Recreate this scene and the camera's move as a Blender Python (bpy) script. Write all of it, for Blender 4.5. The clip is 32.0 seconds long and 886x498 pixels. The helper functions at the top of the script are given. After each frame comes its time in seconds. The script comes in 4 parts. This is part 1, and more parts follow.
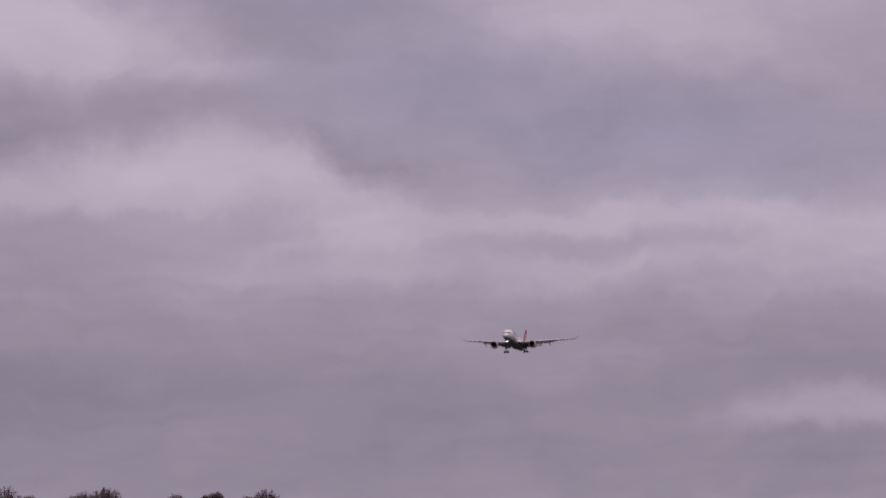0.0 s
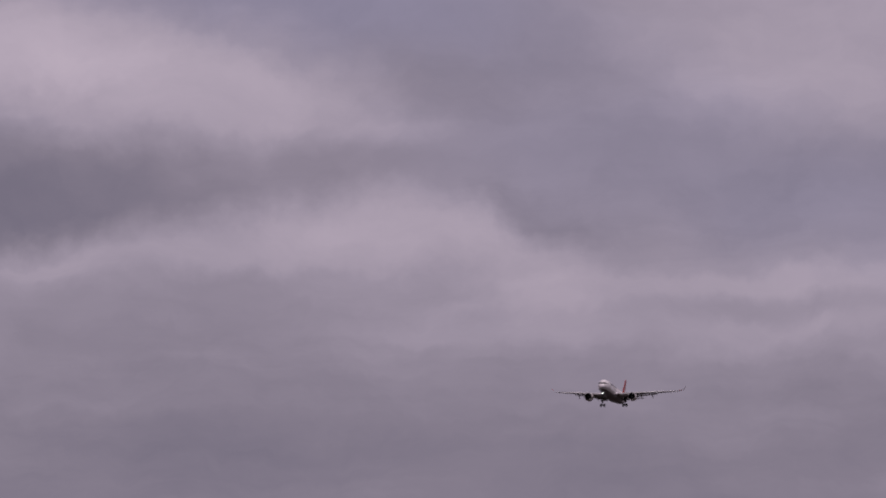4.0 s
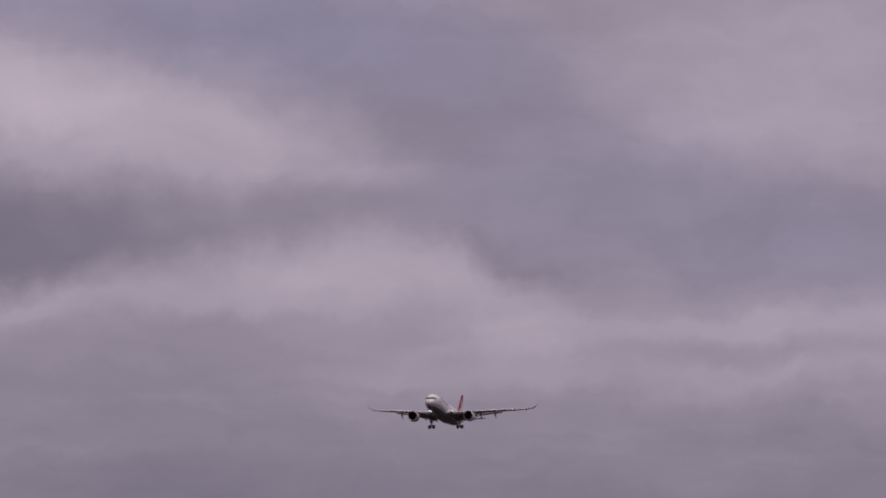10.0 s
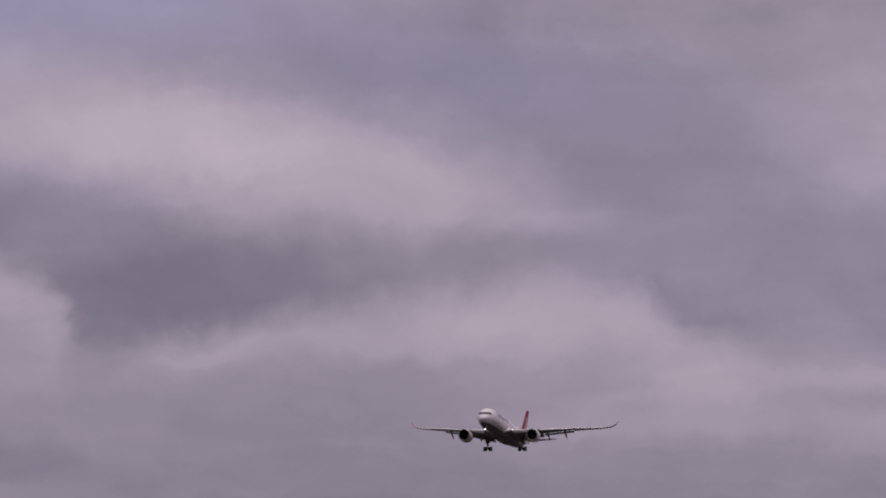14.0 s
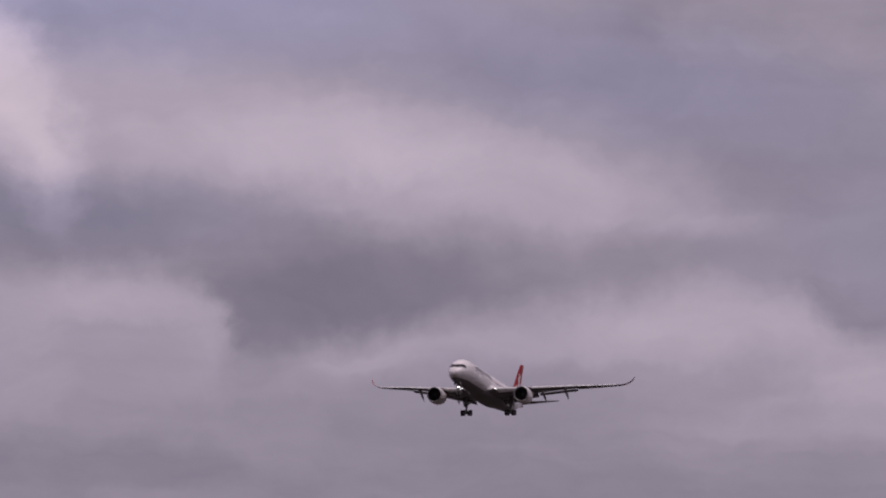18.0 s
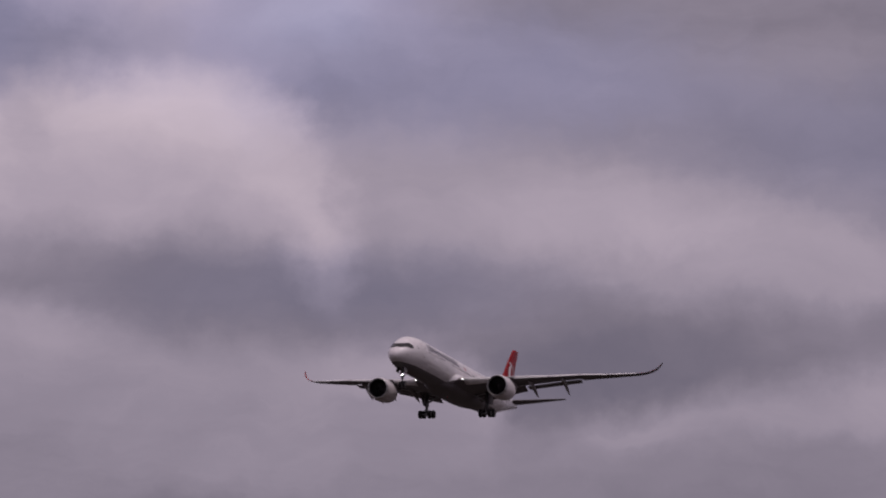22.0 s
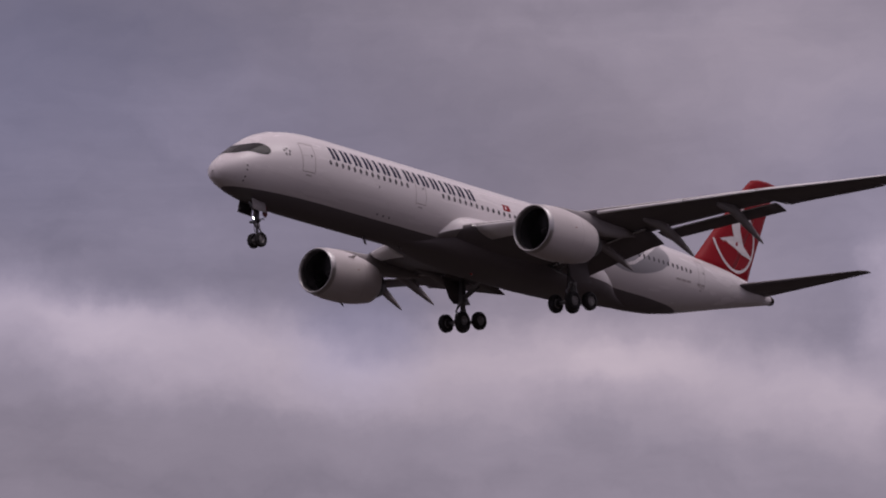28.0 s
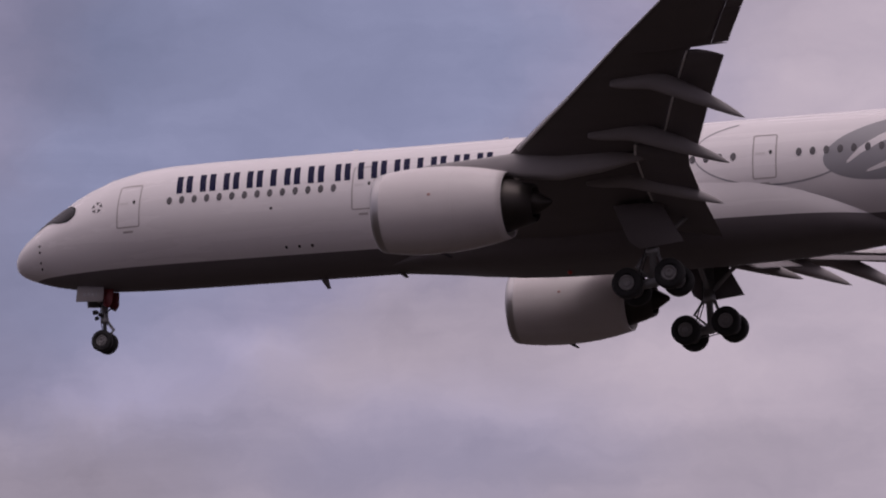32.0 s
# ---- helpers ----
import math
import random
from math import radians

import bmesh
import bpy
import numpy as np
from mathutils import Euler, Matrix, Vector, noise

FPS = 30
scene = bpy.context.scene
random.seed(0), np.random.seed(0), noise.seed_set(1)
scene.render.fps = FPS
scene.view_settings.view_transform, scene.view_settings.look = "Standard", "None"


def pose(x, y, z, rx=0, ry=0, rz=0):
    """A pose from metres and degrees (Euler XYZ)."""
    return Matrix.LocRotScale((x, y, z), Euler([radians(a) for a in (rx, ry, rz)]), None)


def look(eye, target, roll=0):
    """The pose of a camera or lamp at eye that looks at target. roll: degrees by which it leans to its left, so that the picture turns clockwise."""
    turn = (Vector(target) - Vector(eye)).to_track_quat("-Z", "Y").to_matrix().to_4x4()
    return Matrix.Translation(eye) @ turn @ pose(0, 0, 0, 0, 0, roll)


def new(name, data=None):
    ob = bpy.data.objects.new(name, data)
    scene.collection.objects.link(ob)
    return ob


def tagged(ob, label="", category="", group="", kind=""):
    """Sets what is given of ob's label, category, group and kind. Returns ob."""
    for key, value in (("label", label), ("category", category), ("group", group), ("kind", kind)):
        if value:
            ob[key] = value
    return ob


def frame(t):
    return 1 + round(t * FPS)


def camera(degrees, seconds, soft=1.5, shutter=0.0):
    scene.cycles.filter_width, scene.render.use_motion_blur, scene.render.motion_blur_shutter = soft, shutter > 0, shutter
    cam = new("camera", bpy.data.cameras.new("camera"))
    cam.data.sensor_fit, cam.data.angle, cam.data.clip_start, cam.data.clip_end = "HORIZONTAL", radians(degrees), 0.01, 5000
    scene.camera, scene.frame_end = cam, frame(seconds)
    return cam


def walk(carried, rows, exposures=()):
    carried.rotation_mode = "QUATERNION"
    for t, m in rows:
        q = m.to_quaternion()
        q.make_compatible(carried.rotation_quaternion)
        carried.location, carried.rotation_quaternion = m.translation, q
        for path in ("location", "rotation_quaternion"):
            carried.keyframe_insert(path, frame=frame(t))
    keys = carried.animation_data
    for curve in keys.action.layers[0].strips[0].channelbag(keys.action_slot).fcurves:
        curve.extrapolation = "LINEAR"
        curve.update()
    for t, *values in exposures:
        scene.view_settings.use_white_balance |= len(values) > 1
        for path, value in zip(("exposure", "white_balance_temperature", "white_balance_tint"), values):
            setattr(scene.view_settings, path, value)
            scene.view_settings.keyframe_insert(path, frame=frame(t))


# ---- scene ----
# A wide-body airliner on final approach passes a spotter who pans after it from the ground.
FOV = 12.660
EYE = (0.0, 0.0, 1.6)
cam = camera(FOV, 32.0, soft=2.0)


def aim(az, el, roll):
    a, e = radians(az), radians(el)
    way = Vector((math.cos(e) * math.cos(a), math.cos(e) * math.sin(a), math.sin(e)))
    return look(EYE, Vector(EYE) + way * 100, roll)


# seconds, bearing, height angle, lean
PATH = [
    (0.0, 187.427, 7.127, -1.11), (0.5, 187.416, 7.438, 0.07), (1.0, 187.524, 7.604, 0.08),
    (1.5, 187.773, 7.610, 0.04), (2.0, 188.046, 7.703, -0.20), (2.5, 188.769, 7.739, -0.22),
    (3.0, 189.443, 7.835, -0.41), (3.5, 189.611, 8.022, -0.33), (5.5, 189.322, 8.030, -0.57),
    (6.0, 189.269, 8.118, -0.50), (6.5, 188.368, 8.221, -0.23), (7.0, 188.147, 8.219, -0.22),
    (7.5, 188.019, 8.241, -0.26), (8.0, 187.952, 8.337, -0.13), (8.5, 188.001, 8.482, -0.17),
    (9.0, 188.167, 8.531, 0.13), (9.5, 188.445, 8.595, -0.26), (10.0, 188.683, 8.655, -0.29),
    (10.5, 188.811, 8.712, 0.05), (11.0, 189.249, 8.782, 0.06), (11.5, 190.065, 8.890, 0.17),
    (12.0, 190.301, 8.994, 0.20), (12.5, 190.271, 8.871, 0.15), (13.0, 190.338, 8.452, 0.90),
    (13.5, 190.699, 9.149, 0.54), (15.5, 191.830, 9.158, 0.12), (16.0, 191.837, 9.408, 0.07),
    (16.5, 192.166, 9.356, 0.15), (17.0, 192.378, 9.087, 0.42), (17.5, 192.949, 9.179, 0.49),
    (18.0, 193.393, 9.371, 0.42), (18.5, 193.822, 9.526, 0.49), (19.0, 194.034, 9.661, 0.28),
    (19.5, 194.437, 9.740, 0.41), (20.0, 195.108, 9.850, 0.47), (20.5, 195.778, 9.989, 0.63),
    (21.0, 196.248, 10.132, 0.52), (21.5, 196.892, 10.259, 0.51), (22.0, 197.380, 10.396, 0.53),
    (22.5, 197.909, 10.587, 0.63), (23.0, 198.493, 10.698, 0.61), (23.5, 199.303, 10.804, 0.59),
    (24.0, 200.469, 10.976, 0.62), (24.5, 202.217, 11.127, 0.33), (25.0, 204.002, 11.276, -0.03),
    (25.5, 205.977, 11.458, -0.05), (27.5, 215.899, 12.659, -0.57), (28.0, 219.757, 13.139, -1.24),
    (28.5, 223.785, 13.689, -1.47), (29.0, 229.637, 14.446, -1.52), (29.5, 237.116, 15.356, -2.18),
    (30.0, 245.172, 15.983, -2.56), (30.5, 254.875, 16.141, -2.50), (31.0, 265.933, 15.603, -2.50),
    (31.5, 276.227, 15.394, -1.55), (32.0, 287.569, 14.466, -0.90),
]
# the film camera brightens and darkens its picture as it goes
EXPOSURE = [(0.0, 0.40), (1.0, 0.32), (2.0, 0.18), (3.0, 0.10), (8.0, 0.10), (12.0, 0.12), (18.0, 0.18), (19.5, 0.22), (20.2, 0.18), (21.0, -0.18), (22.0, -0.10), (23.0, 0.02), (24.0, 0.15), (25.0, 0.04), (28.0, -0.06), (29.0, -0.04), (30.0, 0.16), (31.0, 0.05), (32.0, 0.10)]


def drift(t):
    """How far the early part of the approach lies to the side, in degrees about the eye."""
    return -1.2 * (1 - t / 18.0) ** 2 if t < 18.0 else 0.0


walk(cam, [(t, aim(az + drift(t), el, roll)) for t, az, el, roll in PATH], exposures=EXPOSURE)

# ------------------------------------------------------------------ sky and light
SUN_AZ, SUN_EL = 110.0, 64.0
world = bpy.data.worlds.new("overcast_sky")
scene.world = world
world.use_nodes = True
wt = world.node_tree
wt.nodes.clear()


def wn(kind, **values):
    n = wt.nodes.new(kind)
    for key, value in values.items():
        n.inputs[key].default_value = value
    return n


def wmath(op, a, b=None, c=None):
    n = wt.nodes.new("ShaderNodeMath")
    n.operation = op
    for i, v in enumerate((a, b, c)):
        if v is None:
            continue
        if isinstance(v, (int, float)):
            n.inputs[i].default_value = v
        else:
            wt.links.new(v, n.inputs[i])
    return n.outputs[0]


def wmix(fac, a, b):
    n = wt.nodes.new("ShaderNodeMix")
    n.data_type = "RGBA"
    for sock, v in ((n.inputs[0], fac), (n.inputs[6], a), (n.inputs[7], b)):
        if isinstance(v, (int, float)):
            sock.default_value = v
        elif isinstance(v, tuple):
            sock.default_value = (*v, 1.0)
        else:
            wt.links.new(v, sock)
    return n.outputs[2]


coord = wn("ShaderNodeTexCoord")
sep = wn("ShaderNodeSeparateXYZ")
wt.links.new(coord.outputs["Generated"], sep.inputs[0])
# bearing turned so that the seam lies behind, in degrees; height angle in degrees
bear = wmath("ADD", wmath("MULTIPLY", wmath("ARCTAN2", wmath("MULTIPLY", sep.outputs[1], -1.0), wmath("MULTIPLY", sep.outputs[0], -1.0)), 57.29578), 180.0)
high = wmath("MULTIPLY", wmath("ARCSINE", sep.outputs[2]), 57.29578)
flat = wn("ShaderNodeCombineXYZ")
wt.links.new(bear, flat.inputs[0])
wt.links.new(high, flat.inputs[1])


def warped(source, size, detail, push):
    """Coordinates pushed about by noise, so that cloud edges come out ragged."""
    w = wn("ShaderNodeTexNoise", Scale=size, Detail=detail, Roughness=0.58)
    wt.links.new(source, w.inputs["Vector"])
    sub = wt.nodes.new("ShaderNodeVectorMath")
    sub.operation = "SUBTRACT"
    wt.links.new(w.outputs["Color"], sub.inputs[0])
    sub.inputs[1].default_value = (0.5, 0.5, 0.5)
    mul = wt.nodes.new("ShaderNodeVectorMath")
    mul.operation = "MULTIPLY"
    wt.links.new(sub.outputs[0], mul.inputs[0])
    mul.inputs[1].default_value = push
    add = wt.nodes.new("ShaderNodeVectorMath")
    wt.links.new(source, add.inputs[0])
    wt.links.new(mul.outputs[0], add.inputs[1])
    return add.outputs[0]


ragged = warped(flat.outputs[0], 0.9, 6.0, (1.5, 0.85, 0.0))
rag = wn("ShaderNodeSeparateXYZ")
wt.links.new(ragged, rag.inputs[0])


def fbm(source, scale, rough, twist=0.0):
    m = wn("ShaderNodeMapping", Scale=scale)
    wt.links.new(source, m.inputs["Vector"])
    n = wn("ShaderNodeTexNoise", Scale=1.0, Detail=6.0, Roughness=rough, Distortion=twist)
    wt.links.new(m.outputs[0], n.inputs["Vector"])
    return wmath("SUBTRACT", n.outputs["Fac"], 0.5)


def ease(value, lo, hi):
    """A smooth step from 0 at lo to 1 at hi."""
    n = wn("ShaderNodeMapRange")
    n.interpolation_type = "SMOOTHSTEP"
    wt.links.new(value, n.inputs["Value"])
    n.inputs["From Min"].default_value, n.inputs["From Max"].default_value = lo, hi
    return n.outputs["Result"]


def along(points, lo, hi):
    """A smooth line through (bearing, value) points; values lie between lo and hi."""
    points = sorted(points)
    a0, a1 = points[0][0], points[-1][0]
    n = wt.nodes.new("ShaderNodeFloatCurve")
    curve = n.mapping.curves[0]
    spots = [((a - a0) / (a1 - a0), (v - lo) / (hi - lo)) for a, v in points]
    curve.points[0].location, curve.points[1].location = spots[0], spots[-1]
    for s in spots[1:-1]:
        curve.points.new(*s)
    n.mapping.update()
    wt.links.new(wmath("MULTIPLY_ADD", rag.outputs[0], 1.0 / (a1 - a0), -a0 / (a1 - a0)), n.inputs["Value"])
    return wmath("MULTIPLY_ADD", n.outputs[0], hi - lo, lo), a0, a1


# general lightness of the overcast by bearing, with rolls and fine drawn-out streaks
level = along([(170, 0.38), (181, 0.38), (188, 0.38), (195, 0.37), (201, 0.38), (207, 0.40), (212, 0.42), (217, 0.41), (223, 0.35), (230, 0.34),
               (237, 0.42), (245, 0.43), (255, 0.49), (266, 0.52), (277, 0.55), (288, 0.50), (296, 0.42), (310, 0.42)], 0.0, 1.0)[0]
level = wmath("MULTIPLY_ADD", fbm(ragged, (0.20, 0.50, 1.0), 0.55), 0.22, level)
level = wmath("MULTIPLY_ADD", fbm(flat.outputs[0], (0.12, 1.2, 1.0), 0.6, 0.5), 0.13, level)
level = wmath("MULTIPLY_ADD", fbm(ragged, (0.9, 1.5, 1.0), 0.62), 0.08, level)
thin = wmath("MULTIPLY", high, 0.003)


def toward(amount, share, tone):
    """Cloud tone takes over by an amount."""
    global level
    level = wmath("MULTIPLY_ADD", wmath("MULTIPLY", amount, share), wmath("SUBTRACT", tone, level), level)


def heap(crest, tone, share, soft, full, depth, fade=1.0):
    """A cloud under a crest line of (bearing, height angle): soft upper edge, full tone for a while, then fading down by its depth."""
    line, a0, a1 = along(crest, 2.0, 22.0)
    below = wmath("SUBTRACT", line, rag.outputs[1])
    body = wmath("MULTIPLY", ease(below, -soft, soft), wmath("SUBTRACT", 1.0, ease(below, full, depth)))
    ends = wmath("MULTIPLY", ease(rag.outputs[0], a0, a0 + fade), wmath("SUBTRACT", 1.0, ease(rag.outputs[0], a1 - fade, a1)))
    toward(wmath("MULTIPLY", body, ends), share, tone)


def lens_shape(az, el, half_w, half_h, tilt):
    m = wn("ShaderNodeMapping", Location=(az, el, 0), Rotation=(0, 0, radians(tilt)), Scale=(half_w, half_h, 1))
    m.vector_type = "TEXTURE"
    wt.links.new(ragged, m.inputs["Vector"])
    soft = wt.nodes.new("ShaderNodeTexGradient")
    soft.gradient_type = "SPHERICAL"
    wt.links.new(m.outputs[0], soft.inputs[0])
    return ease(soft.outputs["Fac"], 0.0, 0.85)


def bank(az, el, half_w, half_h, tilt, tone, share=0.8):
    """A soft bank of brighter or darker cloud about a bearing and height angle, in degrees."""
    toward(lens_shape(az, el, half_w, half_h, tilt), share, tone)


def gap(az, el, half_w, half_h, tilt, gain):
    """A thinner place through which the blue of the sky shows."""
    global thin
    thin = wmath("MULTIPLY_ADD", lens_shape(az, el, half_w, half_h, tilt), gain, thin)


# the approach: dim, level layers low down
bank(183.0, 11.0, 7.5, 2.4, -8, 0.53)
bank(182.0, 8.6, 4.5, 0.9, 2, 0.37)
bank(186.0, 9.5, 5.0, 1.0, 8, 0.34)
bank(188.0, 10.7, 3.4, 1.4, 10, 0.31)
bank(191.5, 12.0, 5.0, 0.9, 14, 0.37)
bank(196.5, 13.0, 6.5, 1.1, 4, 0.50)
bank(200.0, 13.9, 4.5, 1.3, 0, 0.65, 0.9)
# the long bright wedge and the dark hollow beneath it
heap([(188.0, 9.7), (189.3, 10.2), (190.0, 10.55), (191.6, 11.0), (193.3, 11.5), (194.9, 11.95), (196.5, 12.1), (198.6, 12.2), (201.5, 12.1), (204, 11.8)], 0.53, 0.9, 0.60, 1.0, 2.9, 2.0)
bank(194.6, 10.75, 5.2, 1.0, 6, 0.60, 0.8)
bank(195.2, 8.55, 5.0, 1.2, -6, 0.20, 0.95)
bank(199.6, 9.75, 6.0, 1.0, 3, 0.27, 0.9)
bank(190.2, 9.2, 4.2, 0.65, -3, 0.32)
# the domed bank below the hollow
heap([(176, 7.9), (180.5, 7.85), (182.6, 7.78), (184.7, 7.78), (186.3, 7.86), (187.3, 8.05), (187.9, 8.32), (188.5, 8.65), (189.2, 8.80), (190.3, 8.65), (191.6, 8.50), (192.9, 8.40), (194.1, 8.18), (195.0, 7.9), (197.0, 7.3)], 0.50, 0.95, 0.36, 0.45, 1.9, 2.2)
bank(189.8, 8.25, 2.6, 0.6, 2, 0.56, 0.7)
bank(184.0, 7.35, 5.0, 0.5, 0, 0.52, 0.6)
# a ragged puff and the bank that runs on from it
heap([(195.6, 7.2), (196.4, 8.1), (196.95, 8.70), (197.6, 8.97), (198.3, 8.98), (199.1, 8.82), (199.9, 8.88), (201.0, 8.95), (202.2, 9.15), (203.0, 9.5), (203.8, 9.65), (205.0, 9.7), (206.5, 9.9), (209, 9.8)], 0.48, 0.95, 0.36, 0.6, 2.3, 1.4)
bank(198.2, 8.60, 1.4, 0.55, 0, 0.55, 0.7)
bank(203.8, 9.15, 2.2, 0.7, 0, 0.54, 0.7)
bank(188.0, 4.6, 22.0, 2.3, 0, 0.26, 0.85)
bank(181.4, 5.7, 4.0, 0.8, 0, 0.28, 0.6)
bank(180.4, 4.7, 3.0, 0.45, 0, 0.46)
bank(186.5, 6.1, 6.0, 0.6, 0, 0.33, 0.6)
bank(192.2, 5.2, 2.5, 0.9, 0, 0.19, 0.6)
bank(190.8, 7.5, 3.4, 0.30, 2, 0.40, 0.7)
bank(184.2, 7.15, 3.2, 0.30, 0, 0.38, 0.7)
bank(188.0, 6.85, 5.0, 0.26, 0, 0.48, 0.6)
bank(184.8, 5.5, 2.8, 0.6, 0, 0.36, 0.6)
bank(192.8, 7.1, 3.4, 1.0, 0, 0.34, 0.75)
bank(195.2, 6.9, 2.6, 1.0, 0, 0.32, 0.7)
bank(199.2, 6.3, 5.0, 0.8, 4, 0.27)
bank(203.5, 8.3, 5.0, 0.9, 0, 0.45)
# heaped bright cloud, and a paler one beyond a blue notch
heap([(198.3, 11.2), (199.1, 12.0), (199.7, 12.7), (200.4, 13.1), (201.4, 13.15), (202.4, 12.95), (203.2, 12.75), (203.9, 12.55), (204.5, 12.65), (205.5, 12.5), (206.4, 12.3), (207.4, 11.9)], 0.73, 0.9, 0.70, 0.9, 2.9, 1.0)
bank(204.5, 12.15, 0.9, 0.6, 0, 0.80, 0.8)
bank(201.5, 12.3, 2.2, 1.0, 0, 0.80, 0.75)
bank(203.5, 11.9, 0.5, 0.9, 0, 0.60, 0.6)
heap([(206.0, 11.7), (206.8, 12.5), (207.2, 13.0), (207.7, 13.3), (208.8, 13.45), (210.2, 13.5), (211.0, 13.6), (212, 13.5), (214, 12.9)], 0.65, 0.9, 0.42, 0.9, 3.0, 1.0)
bank(208.0, 10.1, 1.5, 0.7, 0, 0.58)
bank(208.3, 14.6, 4.5, 0.9, 2, 0.48, 0.85)
bank(202.6, 14.3, 3.6, 1.0, 2, 0.67, 0.8)
bank(206.2, 13.1, 1.1, 0.7, 0, 0.60)
bank(202.6, 11.4, 3.0, 1.2, 0, 0.60, 0.5)
bank(199.3, 14.3, 1.2, 1.0, 0, 0.69)
bank(197.9, 11.6, 2.4, 1.3, 0, 0.52)
bank(212.5, 10.2, 3.5, 1.2, 0, 0.40)
bank(205.0, 8.6, 4.0, 0.6, 0, 0.47)
# the pass: grey sheet above, a row of heaped clouds below
bank(219.5, 14.4, 4.5, 2.4, 0, 0.31, 0.85)
bank(214.0, 15.4, 4.5, 1.6, 0, 0.51)
bank(211.0, 13.6, 1.8, 1.0, 10, 0.60, 0.7)
bank(226.0, 16.6, 6.5, 1.8, 3, 0.24, 0.9)
bank(232.0, 17.7, 5.0, 1.5, 5, 0.25, 0.8)
heap([(212.5, 10.9), (214.5, 11.5), (216.0, 11.85), (217.0, 12.05), (217.9, 12.15), (218.7, 12.05), (219.8, 11.9), (220.8, 11.9), (222.0, 12.1), (222.9, 12.3), (224.2, 12.4), (225.3, 12.65), (226.2, 12.85), (227.0, 12.7), (228.0, 12.2), (230, 11.6)], 0.66, 0.95, 0.50, 0.45, 2.1, 1.2)
bank(224.6, 12.0, 1.6, 0.5, 4, 0.72, 0.7)
bank(217.4, 11.45, 1.8, 0.5, 0, 0.73, 0.7)
bank(220.9, 12.0, 0.8, 0.7, 0, 0.46, 0.6)
bank(222.0, 10.3, 5.0, 0.7, 0, 0.42, 0.8)
bank(229.8, 15.6, 2.4, 1.6, 0, 0.44)
bank(235.8, 16.3, 2.8, 2.2, 0, 0.46)
bank(229.5, 14.3, 4.0, 1.2, 0, 0.41)
bank(231.5, 12.2, 4.0, 0.9, 2, 0.47)
heap([(232.0, 11.0), (234.0, 11.5), (235.2, 11.75), (236.2, 11.6), (237.4, 11.8), (238.7, 12.3), (239.9, 12.95), (240.6, 13.4), (241.4, 13.8), (242.3, 14.0), (243.2, 13.7), (244.6, 13.0)], 0.63, 0.95, 0.50, 0.6, 2.6, 1.0)
bank(241.75, 13.42, 1.15, 0.62, 10, 0.82, 0.8)
bank(240.6, 13.0, 1.2, 0.45, -20, 0.74, 0.7)
bank(238.3, 17.3, 2.2, 1.2, 0, 0.52)
bank(238.4, 14.2, 2.4, 0.9, -20, 0.52)
heap([(243.6, 12.6), (245.0, 13.1), (246.7, 13.45), (247.6, 13.3), (248.8, 13.35), (249.8, 13.6), (250.6, 13.9), (251.4, 14.1), (252.2, 14.35), (253.0, 14.3), (254.5, 13.6)], 0.64, 0.85, 0.50, 0.7, 2.6, 1.0)
bank(251.0, 13.4, 2.0, 0.8, -8, 0.72, 0.75)
bank(246.8, 13.1, 0.9, 0.4, 0, 0.70, 0.7)
bank(249.5, 15.0, 2.5, 1.0, 0, 0.52)
bank(243.6, 14.7, 3.6, 1.2, 0, 0.62)
bank(255.2, 14.3, 2.0, 1.4, 0, 0.45)
bank(258.0, 18.8, 4.5, 1.8, 0, 0.58)
bank(246.0, 18.6, 6.0, 1.4, 0, 0.37, 0.6)
bank(247.0, 12.6, 5.0, 1.1, 0, 0.64, 0.7)
bank(243.2, 12.5, 3.0, 1.2, 0, 0.66, 0.7)
bank(262.0, 14.0, 5.0, 2.5, 0, 0.53)
bank(269.5, 14.2, 3.0, 1.3, -25, 0.62)
bank(271.5, 12.6, 1.6, 1.2, 0, 0.46)
bank(264.5, 12.6, 4.0, 1.2, 0, 0.58)
bank(270.0, 18.0, 4.0, 1.4, 0, 0.44)
bank(260.0, 12.4, 2.6, 1.2, 0, 0.45)
bank(273.2, 12.8, 2.4, 1.6, 0, 0.47)
bank(280.5, 13.8, 4.0, 2.2, 0, 0.64)
bank(281.5, 17.0, 4.0, 2.2, 0, 0.66)
bank(289.5, 17.2, 5.5, 2.2, 0, 0.43, 0.9)
bank(294.0, 13.6, 2.6, 2.0, 0, 0.38)
bank(293.0, 17.5, 2.2, 1.8, 0, 0.30)
heap([(285.0, 12.2), (287.6, 13.0), (289.0, 13.3), (290.4, 13.45), (291.6, 13.2), (294.0, 12.4)], 0.58, 0.85, 0.55, 0.5, 1.7, 1.4)
bank(290.3, 13.15, 1.0, 0.4, 0, 0.66, 0.6)
bank(288.0, 11.3, 5.0, 0.9, 0, 0.45)
bank(284.0, 12.6, 3.0, 1.2, 0, 0.66)
bank(282.5, 11.3, 2.5, 0.9, 0, 0.50)
